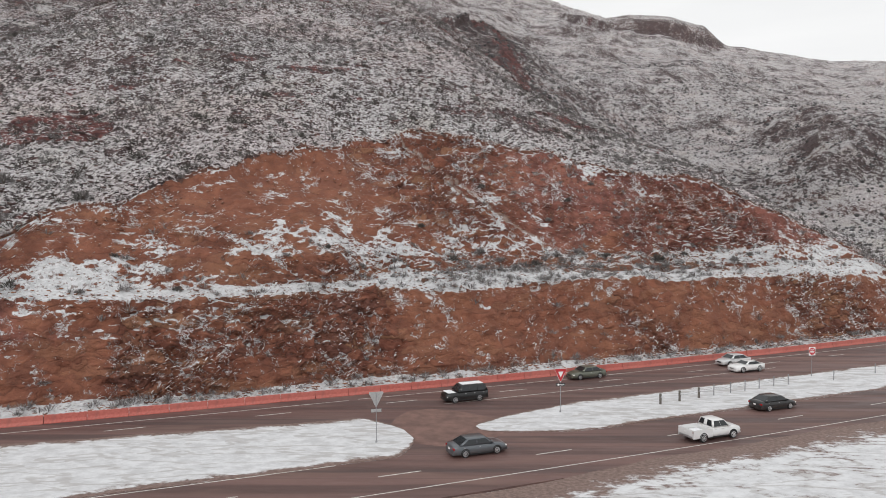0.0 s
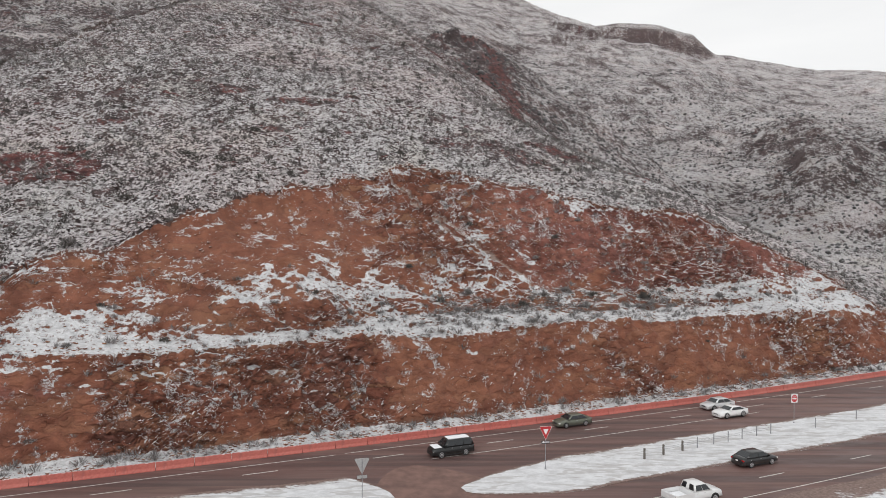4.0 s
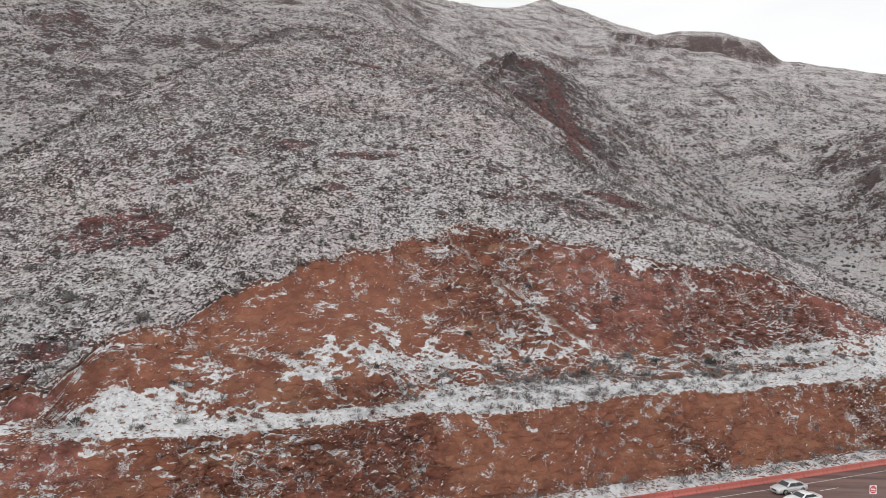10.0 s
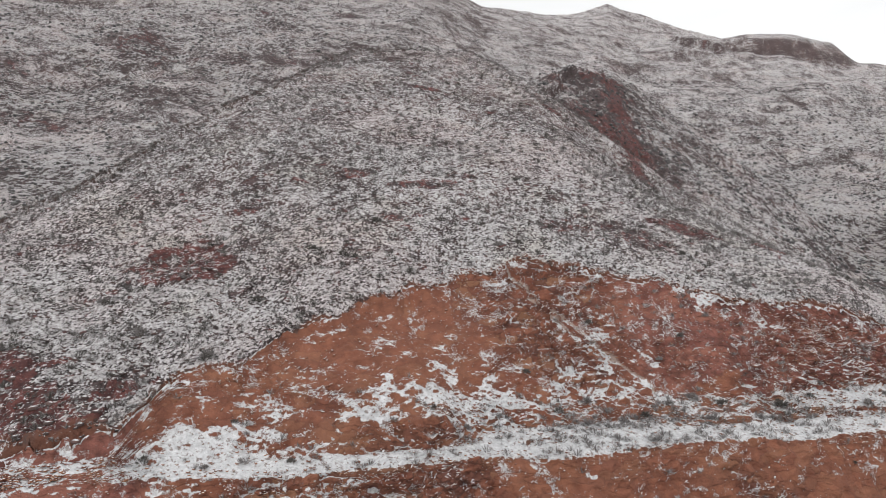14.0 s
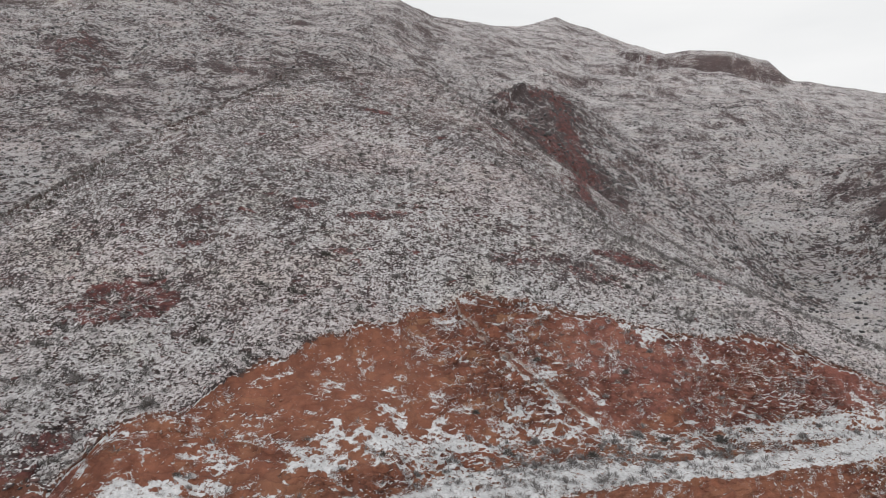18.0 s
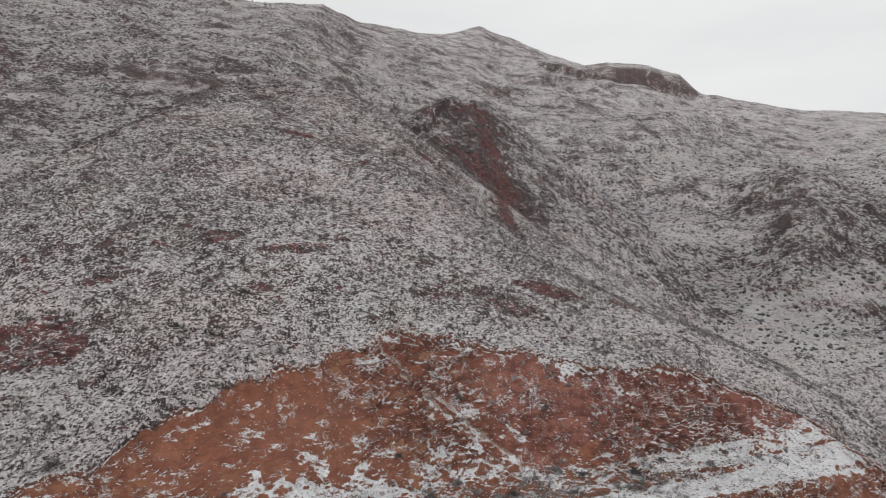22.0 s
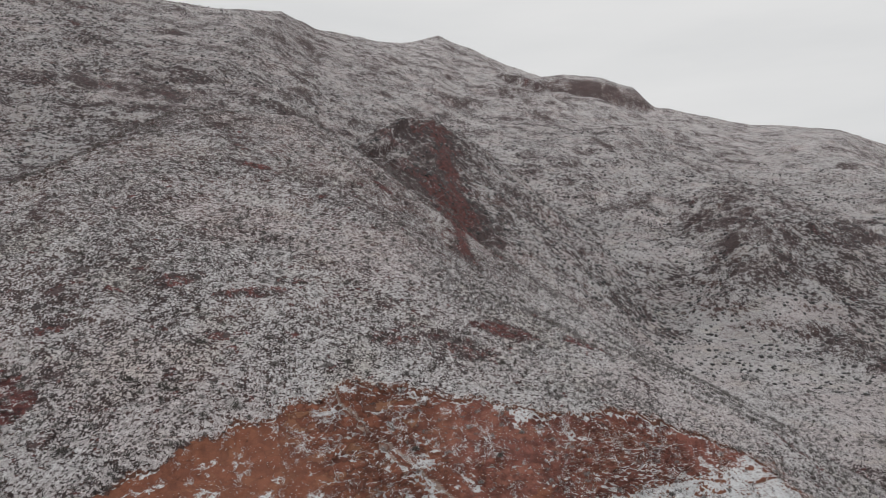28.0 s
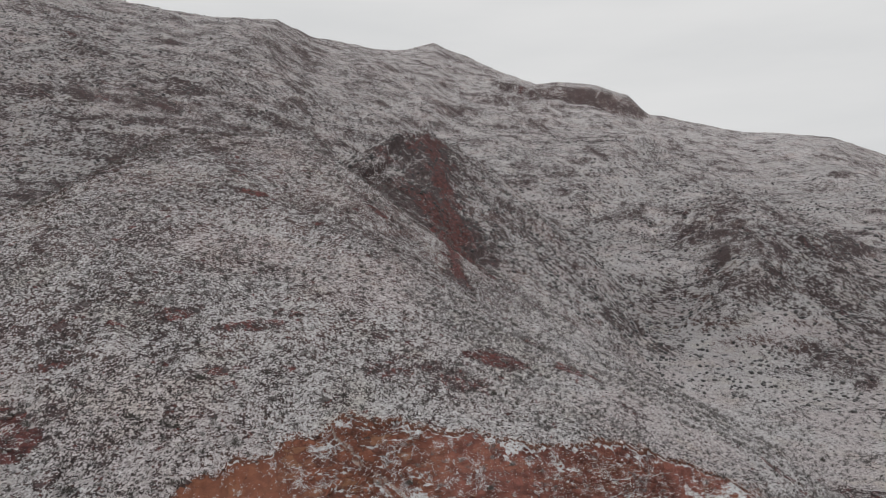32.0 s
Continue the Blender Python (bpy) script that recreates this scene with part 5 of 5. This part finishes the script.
def loft(stations, zb):
    """A shell through cross-sections (x, top height, half width)."""
    bm = bmesh.new()
    rings = []
    for x, zt, w in stations:
        half = [(0.0, zb), (w * 0.82, zb), (w * 0.97, zb + 0.1), (w, zb + 0.28), (w * 0.985, max(zb + 0.3, zt - 0.12)), (w * 0.9, max(zb + 0.32, zt - 0.025)), (w * 0.6, zt), (0.0, zt + 0.015)]
        full = half + [(-y, z) for y, z in half[-2:0:-1]]
        rings.append([bm.verts.new((x, y, z)) for y, z in full])
    n = len(rings[0])
    for p, q in zip(rings[:-1], rings[1:]):
        for k in range(n):
            bm.faces.new((p[k], p[(k + 1) % n], q[(k + 1) % n], q[k]))
    bm.faces.new(rings[0][::-1])
    bm.faces.new(rings[-1])
    bmesh.ops.recalc_face_normals(bm, faces=bm.faces)
    for f in bm.faces:
        f.smooth = True
    return bm


def cabin_point(c, q, s, side):
    """A point on the cabin: q along (0 rear, 1 front), s up (0 belt, 1 roof)."""
    x = (c["rear"][0] + (c["rear"][1] - c["rear"][0]) * s) * (1 - q) + (c["front"][0] + (c["front"][1] - c["front"][0]) * s) * q
    y = side * (c["w"][0] + (c["w"][1] - c["w"][0]) * s)
    z = c["belt"] + (c["roof"] - c["belt"]) * s
    return Vector((x, y, z))


def cabin_shell(c):
    bm = bmesh.new()
    rings = []
    for s, inset in ((0, 0), (0.5, 0), (0.93, 0), (1.0, 0.1)):
        ring = []
        for q, side in ((0, -1), (0.5, -1), (1, -1), (1, 0), (1, 1), (0.5, 1), (0, 1), (0, 0)):
            p = cabin_point(c, q, s, side)
            bow = 0.06 if side == 0 else 0.0
            p.x += (bow if q == 1 else -bow if q == 0 else 0) - (inset * (1 if q == 1 else -1 if q == 0 else 0))
            p.y -= inset * side
            ring.append(bm.verts.new(p))
        rings.append(ring)
    for a, b in zip(rings[:-1], rings[1:]):
        for k in range(8):
            bm.faces.new((a[k], a[(k + 1) % 8], b[(k + 1) % 8], b[k]))
    bm.faces.new(rings[-1])
    bm.faces.new(rings[0][::-1])
    bmesh.ops.recalc_face_normals(bm, faces=bm.faces)
    for f in bm.faces:
        f.smooth = True
    return bm


def pane(points, out):
    """A thin pane that lies a little proud of the cabin."""
    bm = bmesh.new()
    a = [bm.verts.new(p + out * 0.006) for p in points]
    b = [bm.verts.new(p + out * 0.018) for p in points]
    n = len(points)
    bm.faces.new(b)
    bm.faces.new(a[::-1])
    for k in range(n):
        bm.faces.new((a[k], a[(k + 1) % n], b[(k + 1) % n], b[k]))
    bmesh.ops.recalc_face_normals(bm, faces=bm.faces)
    return bm


def wheel(car, x, y, radius):
    side = 1 if y > 0 else -1
    bm = bmesh.new()
    turn = Matrix.Rotation(radians(90), 4, "X")
    bmesh.ops.create_cone(bm, cap_ends=True, segments=24, radius1=radius, radius2=radius, depth=0.22, matrix=Matrix.Translation((x, y, radius)) @ turn)
    bmesh.ops.bevel(bm, geom=[e for e in bm.edges if len(e.link_faces) == 2 and any(len(f.verts) > 4 for f in e.link_faces)], offset=0.035, segments=2, affect="EDGES")
    tyre = part("wheel", bm, TYRE, car)
    bm = bmesh.new()
    bmesh.ops.create_cone(bm, cap_ends=True, segments=20, radius1=radius * 0.66, radius2=radius * 0.62, depth=0.03, matrix=Matrix.Translation((x, y + side * 0.112, radius)) @ turn)
    part("rim_back", bm, TRIM, tyre)
    bm = bmesh.new()
    for k in range(7):
        a = k * 2 * math.pi / 7
        rod(bm, (x, y + side * 0.125, radius), (x + math.cos(a) * radius * 0.6, y + side * 0.122, radius + math.sin(a) * radius * 0.6), 0.03, 5)
    bmesh.ops.create_cone(bm, cap_ends=True, segments=12, radius1=0.07, radius2=0.06, depth=0.04, matrix=Matrix.Translation((x, y + side * 0.13, radius)) @ turn)
    ring = [(math.cos(k * math.pi / 10), math.sin(k * math.pi / 10)) for k in range(20)]
    for (c0, s0), (c1, s1) in zip(ring, ring[1:] + ring[:1]):
        rod(bm, (x + c0 * radius * 0.64, y + side * 0.12, radius + s0 * radius * 0.64), (x + c1 * radius * 0.64, y + side * 0.12, radius + s1 * radius * 0.64), 0.025, 5)
    part("rim", bm, ALLOY, tyre)
    bm = bmesh.new()
    for k in range(9):
        a0, a1 = math.pi * k / 9, math.pi * (k + 1) / 9
        rod(bm, (x + math.cos(a0) * (radius + 0.05), y + side * 0.07, radius + math.sin(a0) * (radius + 0.05)), (x + math.cos(a1) * (radius + 0.05), y + side * 0.07, radius + math.sin(a1) * (radius + 0.05)), 0.05, 6)
    part("wheel_arch", bm, TRIM, car)


STYLES = {
    "sedan": dict(L=4.95, W=1.86, zb=0.2, wheel=0.33, axles=(-1.42, 1.42), belt=0.97, roof=1.47, rear=(-1.95, -1.05), front=(1.15, 0.4), panes=2,
                  st=[(-2.47, 0.78, 0.72), (-2.36, 0.98, 0.86), (-1.9, 1.02, 0.92), (-1.0, 0.98, 0.93), (0.6, 0.97, 0.93), (1.2, 0.95, 0.92), (1.9, 0.84, 0.9), (2.3, 0.72, 0.82), (2.47, 0.58, 0.66)]),
    "coupe": dict(L=4.8, W=1.9, zb=0.18, wheel=0.35, axles=(-1.4, 1.42), belt=0.98, roof=1.38, rear=(-1.9, -0.85), front=(0.95, 0.15), panes=1,
                  st=[(-2.4, 0.82, 0.75), (-2.3, 1.0, 0.9), (-1.7, 1.03, 0.95), (-0.8, 0.99, 0.94), (0.6, 0.98, 0.94), (1.2, 0.95, 0.94), (1.9, 0.88, 0.93), (2.3, 0.76, 0.86), (2.4, 0.6, 0.7)]),
    "suv": dict(L=4.95, W=1.95, zb=0.27, wheel=0.38, axles=(-1.4, 1.45), belt=1.12, roof=1.8, rear=(-2.38, -2.1), front=(1.15, 0.55), panes=3,
                st=[(-2.47, 0.95, 0.82), (-2.42, 1.12, 0.93), (-1.6, 1.13, 0.97), (0.6, 1.12, 0.97), (1.2, 1.1, 0.96), (1.9, 1.03, 0.94), (2.35, 0.92, 0.88), (2.47, 0.7, 0.74)]),
    "pickup": dict(L=5.5, W=1.95, zb=0.34, wheel=0.38, axles=(-1.6, 1.75), belt=1.18, roof=1.8, rear=(-0.55, -0.4), front=(1.35, 0.75), panes=2,
                   st=[(-0.62, 1.15, 0.95), (-0.4, 1.18, 0.96), (0.6, 1.18, 0.96), (1.4, 1.15, 0.95), (2.1, 1.08, 0.93), (2.55, 1.0, 0.9), (2.72, 0.75, 0.78)]),
}


def vehicle(style, body_paint, name, label, snowy=False):
    c = dict(STYLES[style])
    c["w"] = (c["W"] / 2 * 0.95, c["W"] / 2 * 0.74)
    half = c["L"] / 2
    car = new(name, None)
    body = part("body", loft(c["st"], c["zb"]), body_paint, car)
    part("cabin", cabin_shell(c), body_paint, car)
    for side in (-1, 1):
        out = (cabin_point(c, 0.5, 0, side) - cabin_point(c, 0.5, 0, 0)).normalized()
        out = (out + Vector((0, 0, 0.35))).normalized()
        n = c["panes"]
        for k in range(n):
            a, b = 0.06 + 0.88 * k / n + 0.012, 0.06 + 0.88 * (k + 1) / n - 0.012
            part("side_window", pane([cabin_point(c, a, 0.1, side), cabin_point(c, b, 0.1, side), cabin_point(c, b, 0.84, side), cabin_point(c, a, 0.84, side)], out), GLASS, car)
            boxed("door_handle", ALLOY, car, cabin_point(c, a + 0.08, 0, side).x, side * c["W"] * 0.5 * 0.985, c["belt"] - 0.16, 0.17, 0.035, 0.035, 0.008)
        boxed("mirror", body_paint, car, cabin_point(c, 0.97, 0, side).x - 0.1, side * (c["W"] / 2 + 0.06), c["belt"] + 0.05, 0.14, 0.2, 0.14, 0.03)
        boxed("headlamp", LAMP, car, half - 0.2, side * c["W"] * 0.36, c["zb"] + 0.42, 0.22, 0.36, 0.14, 0.04)
        boxed("tail_lamp", TAIL, car, -half + 0.08, side * c["W"] * 0.39, c["belt"] - 0.2, 0.14, 0.3, 0.17, 0.03)
        for ax in c["axles"]:
            wheel(car, ax, side * (c["W"] / 2 - 0.1), c["wheel"])
        boxed("sill", TRIM, car, 0.0, side * c["W"] * 0.475, c["zb"] + 0.02, 2.1, 0.06, 0.1, 0.02)
    for q, nm in ((1.0, "windscreen"), (0.0, "rear_window")):
        way = Vector((1 if q else -1, 0, 0.8)).normalized()
        pts = []
        for side, s in ((-0.86, 0.1), (0.86, 0.1), (0.84, 0.88), (-0.84, 0.88)):
            p = cabin_point(c, q, s, side)
            pts.append(p + Vector((0.03 if q else -0.03, 0, 0)))
        part(nm, pane(pts, way), GLASS, car)
    boxed("grille", TRIM, car, half - 0.05, 0, c["zb"] + 0.33, 0.1, c["W"] * 0.42, 0.2, 0.02)
    boxed("front_bumper", TRIM if snowy else body_paint, car, half - 0.06, 0, c["zb"] + 0.12, 0.16, c["W"] * 0.84, 0.16, 0.05)
    boxed("rear_bumper", body_paint if style != "pickup" else ALLOY, car, -half + 0.06, 0, c["zb"] + 0.16, 0.16, c["W"] * 0.88, 0.18, 0.05)
    boxed("number_plate", SIGN_WHITE, car, -half - 0.03, 0, c["belt"] - 0.28, 0.02, 0.32, 0.16, 0.005)
    if style == "pickup":
        bm = bmesh.new()
        box(bm, -1.66, 0, 0.77, 2.1, 1.92, 0.74)
        top = max(bm.faces, key=lambda f: f.calc_center_median().z)
        bmesh.ops.inset_individual(bm, faces=[top], thickness=0.09)
        top = [f for f in bm.faces if f.calc_center_median().z > 1.13 and abs(f.calc_center_median().y) < 0.1 and f.calc_area() > 2]
        ex = bmesh.ops.extrude_face_region(bm, geom=top)
        bmesh.ops.translate(bm, verts=[v for v in ex["geom"] if isinstance(v, bmesh.types.BMVert)], vec=(0, 0, -0.45))
        bmesh.ops.delete(bm, geom=top, context="FACES_ONLY")
        bed = part("bed", bm, body_paint, car)
        boxed("bed_snow", CAR_SNOW, bed, -1.66, 0.1, 0.75, 1.7, 1.4, 0.08, 0.03, "patchy snow lying in the truck bed")
        boxed("tailgate", body_paint, car, -half - 0.0, 0, 0.86, 0.05, 1.7, 0.5, 0.015)
    if snowy:
        for x0, x1, z0, z1, w in ((c["rear"][1] + 0.1, c["front"][1] - 0.05, c["roof"] + 0.01, c["roof"] + 0.06, c["w"][1] * 1.5), (1.3, 2.2, c["belt"] - 0.07, c["belt"] - 0.01, 1.4)):
            boxed("snow_cover", CAR_SNOW, car, (x0 + x1) / 2, 0, (z0 + z1) / 2, x1 - x0, w, z1 - z0, 0.02, "patchy snow left on the bodywork")
        for side in (-1, 1):
            boxed("roof_rail", ALLOY, car, -0.7, side * c["w"][1] * 0.92, c["roof"] + 0.05, 2.1, 0.04, 0.05, 0.012)
    return tagged(car, label, "car" if style != "pickup" else "pickup truck", "traffic on the highway")


def park(car, u, v, forward):
    on_road(car, u, v - float(bend(u)), 0 if forward else 180, 0.0)


park(vehicle("sedan", paint("graphite_paint", (0.11, 0.122, 0.135)), "car", "graphite grey four-door sedan on the damp asphalt"), 23.6, 50.9, True)
park(vehicle("sedan", paint("black_paint", (0.02, 0.02, 0.021)), "car", "black four-door sedan driving beside the median"), 57.8, 52.1, True)
park(vehicle("sedan", paint("olive_paint", (0.12, 0.128, 0.1)), "car", "dull olive-grey four-door sedan beside the red barrier"), 48.1, 71.5, False)
park(vehicle("pickup", paint("white_truck_paint", (0.68, 0.68, 0.68), 0.35, 0.0), "pickup_truck", "white pickup truck with snow in its bed"), 44.5, 46.8, True)
park(vehicle("suv", paint("dark_suv_paint", (0.014, 0.015, 0.016)), "car", "black sport utility vehicle partly covered with snow", True), 29.6, 67.1, False)
park(vehicle("sedan", paint("silver_white_paint", (0.6, 0.6, 0.61)), "car", "white four-door sedan beside the red barrier"), 71.3, 70.9, False)
park(vehicle("coupe", paint("bright_white_paint", (0.74, 0.74, 0.74), 0.3, 0.0), "car", "white low two-door coupe"), 69.8, 67.2, False)
